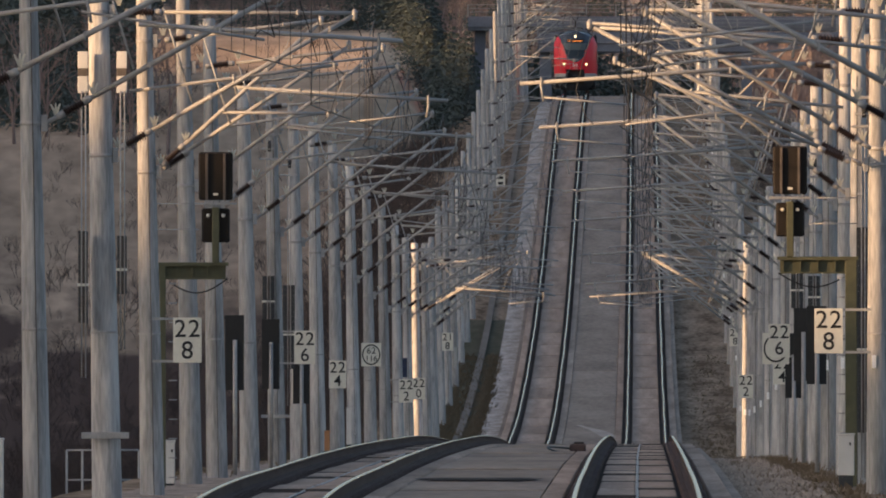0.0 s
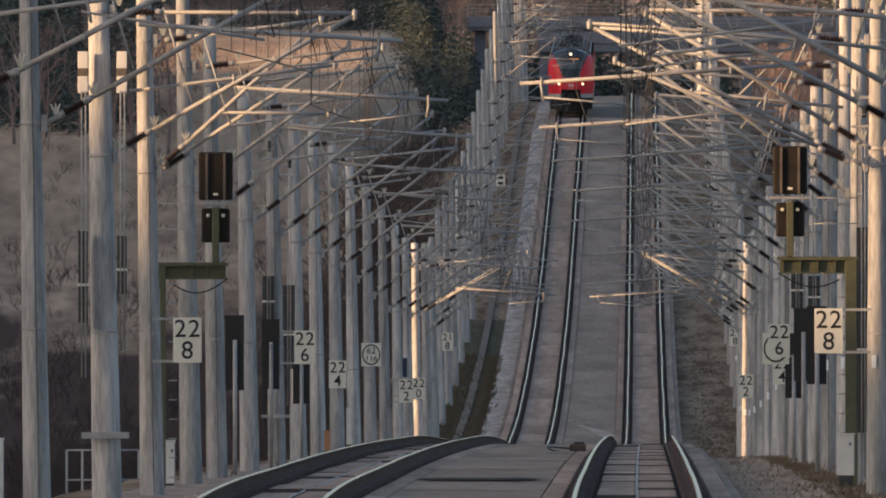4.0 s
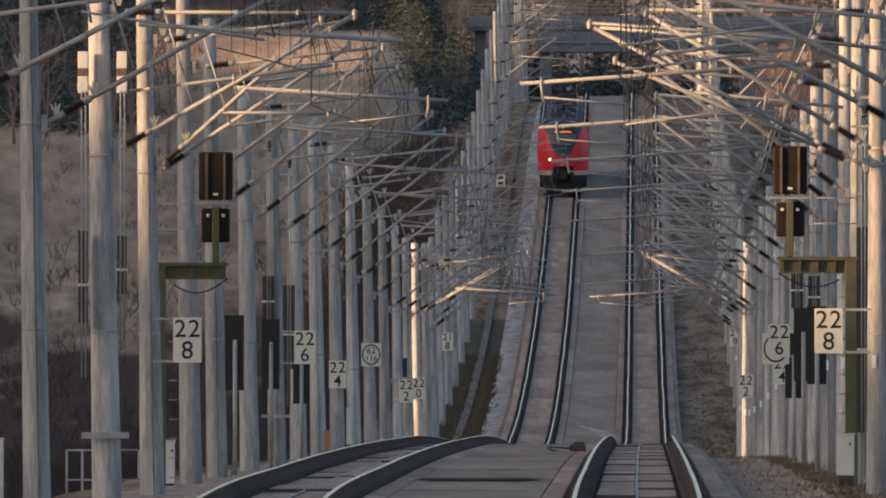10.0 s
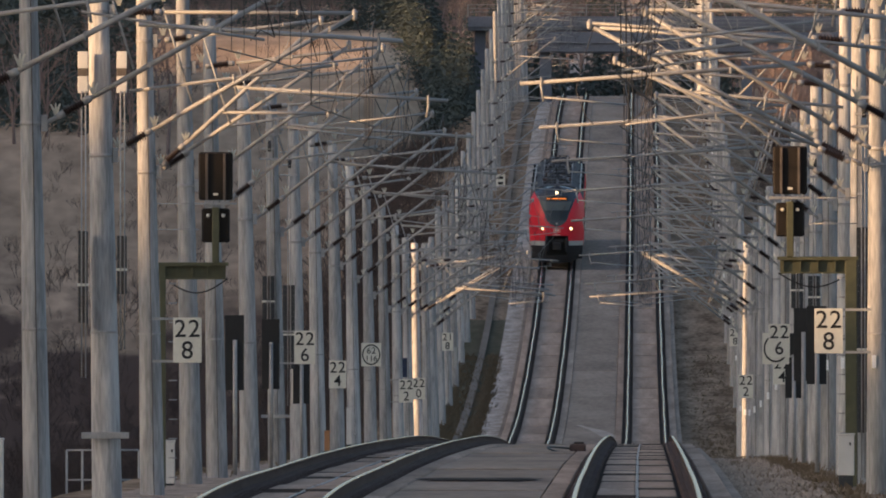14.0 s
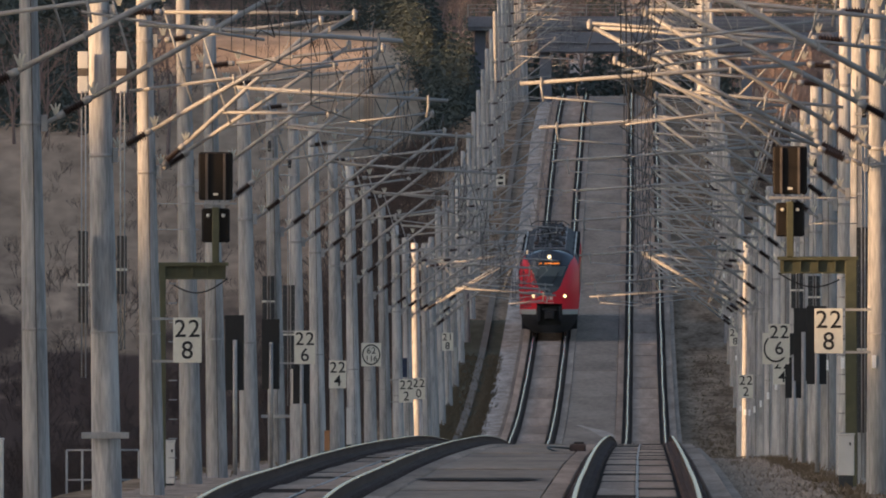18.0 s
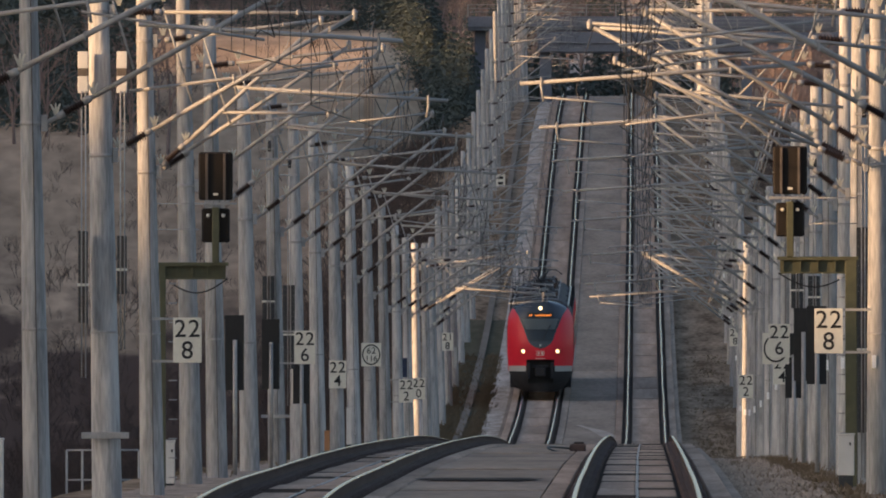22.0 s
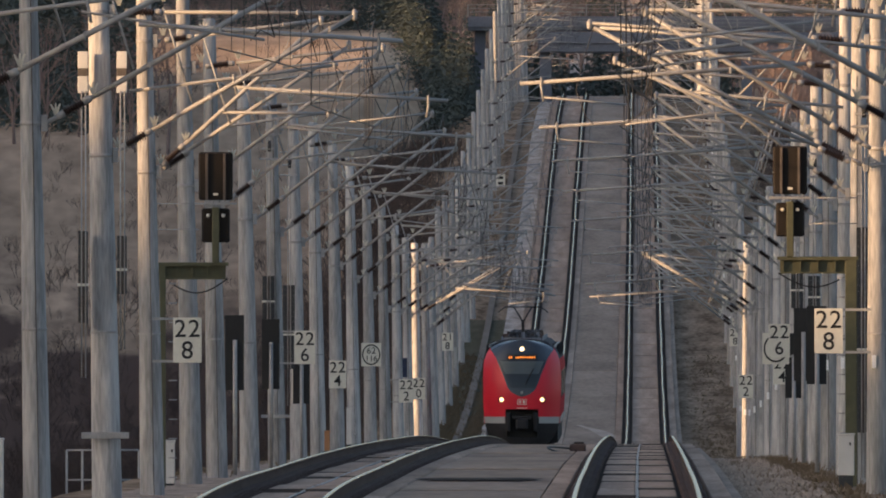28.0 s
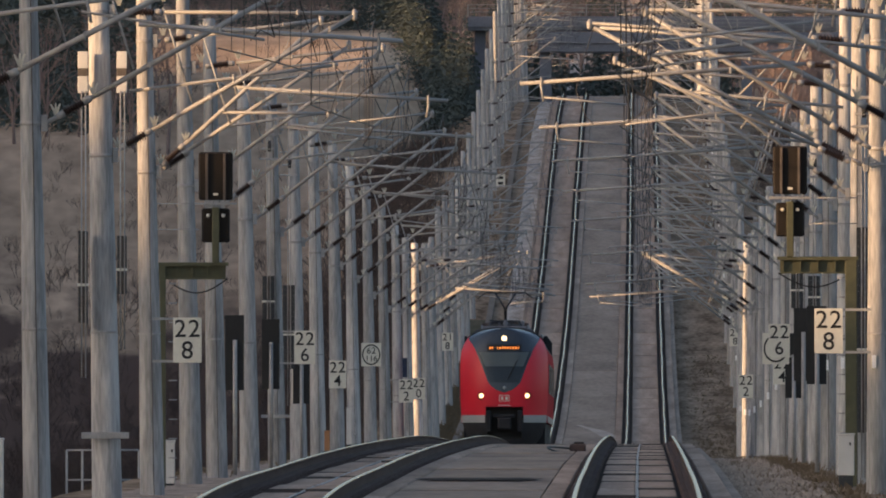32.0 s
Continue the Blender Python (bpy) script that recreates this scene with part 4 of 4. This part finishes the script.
# ---- trackside boxes ----
def cabinet(at, w, h, d=0.35, mat="cream", label="pale trackside cabinet on a post foot"):
    t = new("trackside_cabinet")
    t.matrix_basis = Matrix.Translation(at)
    part("body", box(bmesh.new(), -w / 2, w / 2, -d / 2, d / 2, 0, h, 0.012), M[mat], t)
    part("lid", box(bmesh.new(), -w / 2 - 0.015, w / 2 + 0.015, -d / 2 - 0.015, d / 2 + 0.015, h, h + 0.03, 0.008), M[mat], t)
    if at[1] < 1400:
        part("foot", box(bmesh.new(), -w / 2 + 0.02, w / 2 - 0.02, -d / 2 + 0.03, d / 2 - 0.03, -0.7, 0.0), M["weight"], t)
    if w > 0.15:
        part("lock", box(bmesh.new(), w * 0.2, w * 0.2 + 0.03, -d / 2 - 0.012, -d / 2, h * 0.75, h * 0.75 + 0.05), M["black"], t, "black lock")
    return tagged(t, label, "cabinet", group="trackside cabinets")


cabinet((3.491, 704.0, -3.815), 0.28, 0.68)
cabinet((-8.108, 722.0, -4.049), 0.20, 0.72)
cabinet((-7.472, 1080.0, -5.050), 0.14, 0.92)
cabinet((-7.446, 1000.0, -4.851), 0.13, 0.48, mat="orange", label="small orange-brown marker box beside the track")
cabinet((-7.640, 1745.0, -4.976), 0.13, 0.85, 0.1, "grey_paint", "narrow pale grey plate box beside the track")
cabinet((-7.933, 1418.0, -4.350), 0.18, 0.62, 0.2, "blue", "small dark blue box fixed to a mast")
cabinet((3.992, 1477.0, -4.311), 0.19, 0.62, 0.2, "weight", "small dark grey box fixed to a mast")


def bar_on_mast(at, w, h):
    t = tagged(part("mast_crossbar", box(bmesh.new(), -w / 2, w / 2, -0.03, 0.03, -h / 2, h / 2, 0.006), M["zinc"]), "pale horizontal bar clamped to a mast", "crossbar")
    t.matrix_basis = Matrix.Translation(at)


bar_on_mast((-7.816, 612.7, -2.732), 0.70, 0.095)
bar_on_mast((-7.822, 901.6, -3.606), 0.62, 0.07)


def marker_post(at, w, h):
    t = new("marker_post")
    t.matrix_basis = Matrix.Translation(at)
    part("shaft", box(bmesh.new(), -w / 2, w / 2, -w / 2, w / 2, -h, 0, 0.012), M["cream"], t)
    part("cap", box(bmesh.new(), -w / 2 - 0.01, w / 2 + 0.01, -w / 2 - 0.01, w / 2 + 0.01, 0.0, 0.03, 0.008), M["cream"], t)
    return tagged(t, "pale white marker post in the dry verge", "post")


marker_post((-8.26, 540.0, -2.47), 0.12, 1.35)


def make_railing(at, w, h):
    t = new("railing")
    t.matrix_basis = Matrix.Translation(at)
    for x in (0, 0.3, w * 0.62, w):
        part("post", tube(bmesh.new(), (x, 0, -h - 0.9), (x, 0, 0), 0.022, n=8), M["zinc"], t)
    for z in (0, -0.57):
        part("rail_bar", tube(bmesh.new(), (0, 0, z), (w, 0, z), 0.018, n=8), M["zinc"], t)
    return tagged(t, "galvanised tube railing at a culvert", "railing")


make_railing((-10.941, 800.0, -3.849), 1.38, 1.0)


def junction_box(at):
    t = new("cable_connector")
    t.matrix_basis = Matrix.Translation(at)
    part("housing", box(bmesh.new(), -0.17, 0.15, -0.2, 0.2, -0.02, 0.15, 0.03), M["rust"], t, "rusty brown housing")
    part("cap", box(bmesh.new(), -0.10, 0.12, -0.15, 0.15, 0.15, 0.19, 0.02), M["black"], t)
    bm = bmesh.new()
    pts = [Vector((-0.15 - 0.46 * math.sin(math.pi * u), -6 * u, 0.05 + 0.10 * math.sin(math.pi * u) - 0.12 * u)) for u in steps(0, 1, 14)]
    part("loop", polytube(bm, pts, 0.022), M["black"], t, "black cable loop")
    return tagged(t, "rusty connector box with a loose black cable loop", "cable connector")


junction_box((right_x(838) - 1.2, 838, rail_z(838) - 0.2))
junction_box((-6.62, 960, rail_z(960) - 0.45))


# ---- road bridges over the line ----
def make_bridge(y, z_bot, z_top, x0, x1, piers, label):
    t = new("road_bridge")
    t.matrix_basis = Matrix.Translation((0, y, 0))
    part("deck", box(bmesh.new(), x0, x1, 0, 9, z_bot, z_top, 0.08), M["bridge"], t, "grey concrete deck")
    part("parapet", box(bmesh.new(), x0, x1, -0.15, 0.15, z_top - 0.55, z_top + 0.35, 0.04), M["bridge"], t)
    for x in piers:
        part("pier", box(bmesh.new(), x - 0.45, x + 0.45, 1, 8, ground_z(x, y) - 1.5, z_bot, 0.06), M["bridge"], t)
    n = int((x1 - x0) / 2.4)
    for k in range(n + 1):
        x = x0 + (x1 - x0) * k / n
        part("railing_post", box(bmesh.new(), x - 0.05, x + 0.05, -0.05, 0.05, z_top + 0.35, z_top + 1.35), M["zinc"], t)
    for z in (0.75, 1.05, 1.35):
        part("railing_bar", box(bmesh.new(), x0, x1, -0.03, 0.03, z_top + z - 0.04, z_top + z), M["zinc"], t)
    return tagged(t, label, "bridge")


M["bridge"] = material("bridge_concrete", (0.235, 0.242, 0.275), (0.155, 0.162, 0.19), 0.9, 0, 0.3, 5, 0.3)
make_bridge(3150, 14.8, 16.0, -7.6, 30, (-7.0, 5.2), "grey concrete road bridge over the line")
make_bridge(3480, 18.15, 19.0, -14.2, 40, (-13.2, 9), "grey concrete road bridge with steel railing over the line")


# ---- train ----
def make_train():
    """Four-car unit; local y runs back from the nose, z = 0 on the rails."""
    train = tagged(new("train"), "red regional electric train with dark windscreen and lit headlights", "train")
    WZ = ((0.16, 0.70), (0.30, 0.98), (0.62, 1.24), (1.06, 1.39), (1.32, 1.415), (1.9, 1.44), (2.6, 1.45), (3.1, 1.44), (3.36, 1.41), (3.62, 1.31), (3.82, 1.18), (3.95, 0.95), (4.03, 0.68), (4.08, 0.40), (4.10, 0.05))
    MZ = ((2.02, 0.02), (2.05, 0.14), (2.10, 0.25), (2.20, 0.40), (2.345, 0.52), (2.86, 0.71), (3.44, 0.95), (3.78, 1.17), (3.90, 1.19))
    zs, ws = [p[0] for p in WZ], [p[1] * 0.97 for p in WZ]

    def half(z):
        return float(np.interp(z, zs, ws))

    def mask(z):
        return min(float(np.interp(z, [p[0] for p in MZ], [p[1] for p in MZ])), half(z)) if z >= 2.02 else 0.0

    def nose(x, z):
        """How far the face lies back at (x, z)."""
        f = abs(x) / max(half(z), 0.2)
        return 0.55 * max(0, (z - 2.0) / 2.1) ** 1.6 + 0.95 * min(f, 1) ** 3.2 + 0.25 * max(0, 0.9 - z)

    def strip(a, b, z0, z1, n=8, m=10, lift=0.0):
        """Patch of the face between the edges a(z) and b(z)."""
        bm = bmesh.new()
        grid = []
        for j in range(m + 1):
            z = z0 + (z1 - z0) * j / m
            grid.append([])
            for i in range(n + 1):
                x = a(z) + (b(z) - a(z)) * i / n
                grid[-1].append(bm.verts.new((x, nose(x, z) - lift, z)))
        for j in range(m):
            for i in range(n):
                q = bm.faces.new((grid[j][i], grid[j][i + 1], grid[j + 1][i + 1], grid[j + 1][i]))
                q.smooth = True
        return bm

    def join(bms):
        out = bmesh.new()
        for b in bms:
            me = bpy.data.meshes.new("tmp")
            b.to_mesh(me)
            b.free()
            out.from_mesh(me)
            bpy.data.meshes.remove(me)
        return out

    neg = lambda fn: (lambda z: -fn(z))
    # red face round the dark mask, and below it
    red = [strip(mask, half, 2.02, 3.9, 8, 24), strip(neg(half), neg(mask), 2.02, 3.9, 8, 24),
           strip(neg(half), half, 1.57, 2.02, 18, 6),
           strip(lambda z: 0.60, half, 1.30, 1.57, 6, 3), strip(neg(half), lambda z: -0.60, 1.30, 1.57, 6, 3)]
    front = part("front_panel", join(red), M["red"], train, "glossy red front")
    mask_part = part("front_mask", join([strip(neg(mask), mask, 2.02, 3.9, 14, 24), strip(neg(half), half, 3.9, 4.10, 14, 5)]), M["mask"], train, "dark grey-blue windscreen surround")
    inner = lambda z: max(mask(z) - 0.05, 0.02)
    screen = part("windscreen", strip(neg(inner), inner, 2.345, 3.34, 12, 12, 0.012), M["glass"], mask_part, "dark windscreen glass")
    # sky reflection in the upper windscreen, painted as a paler panel
    sheen_edge = lambda z: max(mask(z) - 0.10, 0.02)
    part("sun_blind", strip(neg(sheen_edge), sheen_edge, 2.86, 3.32, 12, 8, 0.020), M["glass_sheen"], screen, "pale sky reflection painted on the glass")
    part("front_band", strip(lambda z: 0.62, half, 1.06, 1.30, 6, 2), M["grey_paint"], train, "pale grey band")
    part("front_band", strip(neg(half), lambda z: -0.62, 1.06, 1.30, 6, 2), M["grey_paint"], train, "pale grey band")
    part("front_skirt", strip(lambda z: 0.55, half, 0.18, 1.06, 6, 6), M["under"], train, "black skirt")
    part("front_skirt", strip(neg(half), lambda z: -0.55, 0.18, 1.06, 6, 6), M["under"], train, "black skirt")
    part("snowplough", strip(lambda z: -0.62, lambda z: 0.62, 0.18, 0.55, 6, 2), M["under"], train)
    # coupler well
    well = box(bmesh.new(), -0.60, 0.60, 0.45, 0.9, 0.5, 1.57)
    part("coupler_well", well, M["black"], train, "black coupler recess")
    cp = bmesh.new()
    box(cp, -0.22, 0.22, -0.25, 0.5, 0.84, 1.22, 0.05)
    box(cp, -0.34, 0.34, -0.05, 0.2, 1.22, 1.32, 0.02)
    part("coupler", cp, M["under"], train, "dark automatic coupler")
    for s in (-1, 1):
        part("buffer_pad", box(bmesh.new(), s * 0.5 - 0.08, s * 0.5 + 0.08, 0.0, 0.4, 0.75, 1.45, 0.03), M["under"], train)
    # lights
    for s in (-1, 1):
        x, z = s * 0.735, 1.92
        y = nose(x, z)
        bz = lathe(bmesh.new(), [(0.13, 0.0), (0.13, 0.03), (0.10, 0.035)], 18, pose(x, y + 0.015, z, 90, 0, 0))
        hl = part("headlight", bz, M["black"], train, "dark headlight bezel")
        # this glowing ring stands in for the lamp's halo
        part("reflector", lathe(bmesh.new(), [(0.092, 0.0), (0.09, 0.037), (0.05, 0.038)], 18, pose(x, y + 0.015, z, 90, 0, 0)), M["reflector"], hl, "amber glow ring painted round the lamp")
        part("lamp", lathe(bmesh.new(), [(0.072, 0.0), (0.07, 0.045), (0.035, 0.06)], 16, pose(x, y + 0.015, z, 90, 0, 0)), M["lamp"], hl, "lit warm white lamp")
    y = nose(0, 3.76)
    part("top_headlight", lathe(bmesh.new(), [(0.085, 0.0), (0.08, 0.06), (0.03, 0.08)], 16, pose(0, y + 0.02, 3.76, 90, 0, 0)), M["lamp"], train, "lit warm white lamp")
    part("front_lamp_socket", lathe(bmesh.new(), [(0.05, 0.0), (0.05, 0.03), (0.02, 0.035)], 12, pose(0, nose(0, 2.18) + 0.012, 2.18, 90, 0, 0)), M["grey_paint"], train, "small pale socket")
    # destination display with its amber writing as bars
    disp = part("display", strip(lambda z: -0.56, lambda z: 0.56, 3.36, 3.58, 8, 3, 0.012), M["black"], train, "dark destination display")
    rng = random.Random(3)
    x = -0.48
    while x < 0.46:
        w = rng.uniform(0.035, 0.075)
        if x > -0.28 or x < -0.34:
            h = rng.uniform(0.055, 0.085)
            part("display_bar", strip(lambda z: x, lambda z: x + w, 3.42, 3.42 + h, 1, 1, 0.02), M["sign"], disp, "glowing amber bar")
        x += w + 0.03
    # emblem and small writing as plain shapes
    for a, b, z0, z1 in ((-0.165, 0.165, 1.92, 1.94), (-0.165, 0.165, 1.74, 1.76), (-0.165, -0.145, 1.76, 1.92), (0.145, 0.165, 1.76, 1.92),
                         (-0.105, -0.03, 1.79, 1.89), (0.03, 0.105, 1.79, 1.89)):
        part("emblem_bar", strip(lambda z: a, lambda z: b, z0, z1, 2, 1, 0.006), M["white"], front, "white emblem bar")
    part("number_bar", strip(lambda z: -0.2, lambda z: 0.2, 1.60, 1.625, 3, 1, 0.006), M["white"], front, "pale bar")
    # wiper
    part("wiper", tube(bmesh.new(), (0.12, nose(0.12, 2.45) - 0.05, 2.45), (0.42, nose(0.42, 3.0) - 0.05, 3.05), 0.015, n=6), M["black"], train, "black wiper")
    # car bodies: red up to the cantrail, dark shoulders and roof above it
    rail = 3.40
    low = [(w * 0.97 * 1.012, z) for z, w in WZ if 1.06 <= z <= rail] + [(half(rail) * 1.012, rail)]
    high = [(half(rail) * 1.012, rail)] + [(w * 0.97 * 1.012, z) for z, w in WZ if z > rail]
    L = 17.6

    def skin(side_pts, y0, y1, first):
        """Both body sides (or the shoulders) from y0 to y1, drawn forward to the nose on the first car."""
        bm = bmesh.new()
        for s in (-1, 1):
            cols = []
            if first:
                cols.append([bm.verts.new((s * x / 1.012, nose(x / 1.012, z) + 0.01, z)) for x, z in side_pts])
            cols += [[bm.verts.new((s * x, y, z)) for x, z in side_pts] for y in (y0, y0 + 0.4, y1)]
            for a, b in zip(cols, cols[1:]):
                for i in range(len(side_pts) - 1):
                    bm.faces.new((a[i], a[i + 1], b[i + 1], b[i])).smooth = True
        return bm

    rng = random.Random(17)
    for c in range(4):
        y0, y1 = c * (L + 0.5) + (1.35 if c == 0 else 0), c * (L + 0.5) + L
        body = part("car_body", skin(low, y0, y1, c == 0), M["red_side"], train, "glossy red car body")
        part("roof_shoulder", skin(high, y0, y1, c == 0), M["roof"], body, "dark grey roof shoulder")
        part("car_end", box(bmesh.new(), -1.36, 1.36, y1 - 0.06, y1 - 0.01, 1.06, 3.9, 0.02), M["under"], body, "dark car end")
        part("roof", sweep(bmesh.new(), [(-1.05, 3.88), (1.05, 3.88), (0.9, 4.04), (0.5, 4.11), (0, 4.13), (-0.5, 4.11), (-0.9, 4.04)], [(0, y0 + (0.35 if c == 0 else 0), 0), (0, y1, 0)]), M["roof"], body, "dark grey roof")
        part("underframe", box(bmesh.new(), -1.3, 1.3, y0 + 0.6, y1 - 0.3, 0.35, 1.08), M["under"], body, "black underframe")
        for s in (-1, 1):
            part("window_band", box(bmesh.new(), s * 1.424 - 0.012, s * 1.424 + 0.012, y0 + 2.2, y1 - 0.8, 2.0, 2.95, 0.005), M["glass"], body, "dark window band")
            part("side_band", box(bmesh.new(), s * 1.387 - 0.012, s * 1.387 + 0.012, y0 + 0.6, y1, 1.08, 1.28), M["grey_paint"], body, "pale grey band")
            part("gutter", sweep(bmesh.new(), [(s * 1.19 - 0.03, 3.82), (s * 1.19 + 0.03, 3.82), (s * 1.19 + 0.03, 3.90), (s * 1.19 - 0.03, 3.90)], [(0, y0 + 1.0, 0), (0, y1 - 0.2, 0)]), M["grey_paint"], body, "pale roof edge strip")
            for yy in steps(y0 + 2.6, y1 - 1.4, 5):
                part("roof_rail_post", tube(bmesh.new(), (s * 0.74, yy, 3.95), (s * 0.74, yy, 4.20), 0.022, n=6), M["pale"], body)
            part("roof_rail", tube(bmesh.new(), (s * 0.74, y0 + 2.6, 4.20), (s * 0.74, y1 - 1.4, 4.20), 0.02, n=6), M["pale"], body, "pale pipe along the roof")
        for w, h, l, yy in ((0.50, 0.12, 2.6, 3.2), (0.56, 0.22, 3.0, 6.6), (0.56, 0.18, 2.2, 13.4)):
            unit = part("roof_unit", box(bmesh.new(), -w, w, y0 + yy, y0 + yy + l, 4.06, 4.12 + h, 0.11), M["roof"], body, "grey roof equipment box")
            for k in range(3):
                part("grille", box(bmesh.new(), -w + 0.1 + k * (2 * w - 0.2) / 3, -w + 0.02 + (k + 1) * (2 * w - 0.2) / 3, y0 + yy - 0.015, y0 + yy, 4.14, 4.09 + h, 0.0), M["under"], unit)
        for k in range(7):
            yy = y0 + 2.3 + k * 2.1
            x = rng.uniform(-0.6, 0.6)
            part("roof_fin", box(bmesh.new(), -0.70, 0.70, yy, yy + 0.06, 4.02, 4.17, 0.01), M["pale" if k % 3 == 0 else "under"], body)
            part("roof_insulator", lathe(bmesh.new(), [(0.05, 0), (0.08, 0.04), (0.05, 0.1), (0.08, 0.16), (0.05, 0.22), (0.06, 0.25), (0.04, 0.27)], 10, pose(x, yy + 0.8, 4.10)), M["brown" if k % 2 else "pale"], body, "roof insulator")
        part("roof_cable", polytube(bmesh.new(), [(0.5 * math.sin(yy * 1.3), yy, 4.33 + 0.03 * math.sin(yy * 2.1)) for yy in steps(y0 + 2.5, y1 - 1.0, 16)], 0.02, 5), M["under"], body, "black high-voltage cable")
        for yy in (2.6 + y0, y1 - 3.0):
            part("bogie", box(bmesh.new(), -1.1, 1.1, yy - 1.4, yy + 1.4, 0.3, 0.75, 0.04), M["under"], body, "dark bogie")
        for yy in (1.6, 3.8, L - 3.6, L - 1.4):
            for s in (-1, 1):
                part("wheel", lathe(bmesh.new(), [(0.1, -0.065), (0.42, -0.06), (0.42, 0.06), (0.1, 0.065)], 20, pose(s * 0.7535, c * (L + 0.5) + yy, 0.42, 0, 90, 0)), M["rust"], body, "steel wheel")
        if c < 3:
            part("gangway", box(bmesh.new(), -1.1, 1.1, y1, y1 + 0.5, 0.9, 3.9, 0.02), M["under"], train, "black gangway bellows")
    # pantograph, raised
    py = 11.5
    part("pan_base", box(bmesh.new(), -0.75, 0.75, py - 0.8, py + 0.8, 4.14, 4.30, 0.03), M["rust"], train, "pantograph base frame")
    bm = tube(bmesh.new(), (0, py + 0.6, 4.3), (0, py - 0.75, 4.75), 0.05, n=8)
    part("pan_lower_arm", bm, M["under"], train)
    bm = bmesh.new()
    for s in (-1, 1):
        tube(bm, (s * 0.03, py - 0.75, 4.78), (s * 0.32, py + 0.35, 5.26), 0.034, n=6)
    part("pan_upper_arm", bm, M["under"], train)
    bm = bmesh.new()
    for yy in (py + 0.2, py + 0.5):
        tube(bm, (-0.65, yy, 5.28), (0.65, yy, 5.28), 0.025, n=6)
        for s in (-1, 1):
            tube(bm, (s * 0.65, yy, 5.28), (s * 0.92, yy, 5.08), 0.02, n=6)
    part("pan_head", bm, M["under"], train, "dark collector head")
    return train


M["mask"] = material("dark_mask", (0.046, 0.056, 0.072), (0.036, 0.044, 0.058), 0.25, 0, 1, 20, 0.0, spec=0.5)
M["pale"] = material("pale_roof_metal", (0.22, 0.23, 0.26), (0.15, 0.157, 0.18), 0.45, 0.1, 2, 30, 0.05)
# colour of the painted sky reflection on the windscreen
M["glass_sheen"] = material("sky_sheen", (0.095, 0.118, 0.124), (0.08, 0.098, 0.105), 0.5, 0, 3, 30, 0.0)
train = make_train()


def motions():
    rows = []
    for i in range(33):
        y = 2775 - 44.8 * i
        a, b = rail_z(y), rail_z(y + 60)
        x, x2 = left_x(y), left_x(y + 60)
        rows.append((i, pose(x, y, a, math.degrees(math.atan2(b - a, 60)), 0, -math.degrees(math.atan2(x2 - x, 60)))))
    walk(train, rows)


motions()
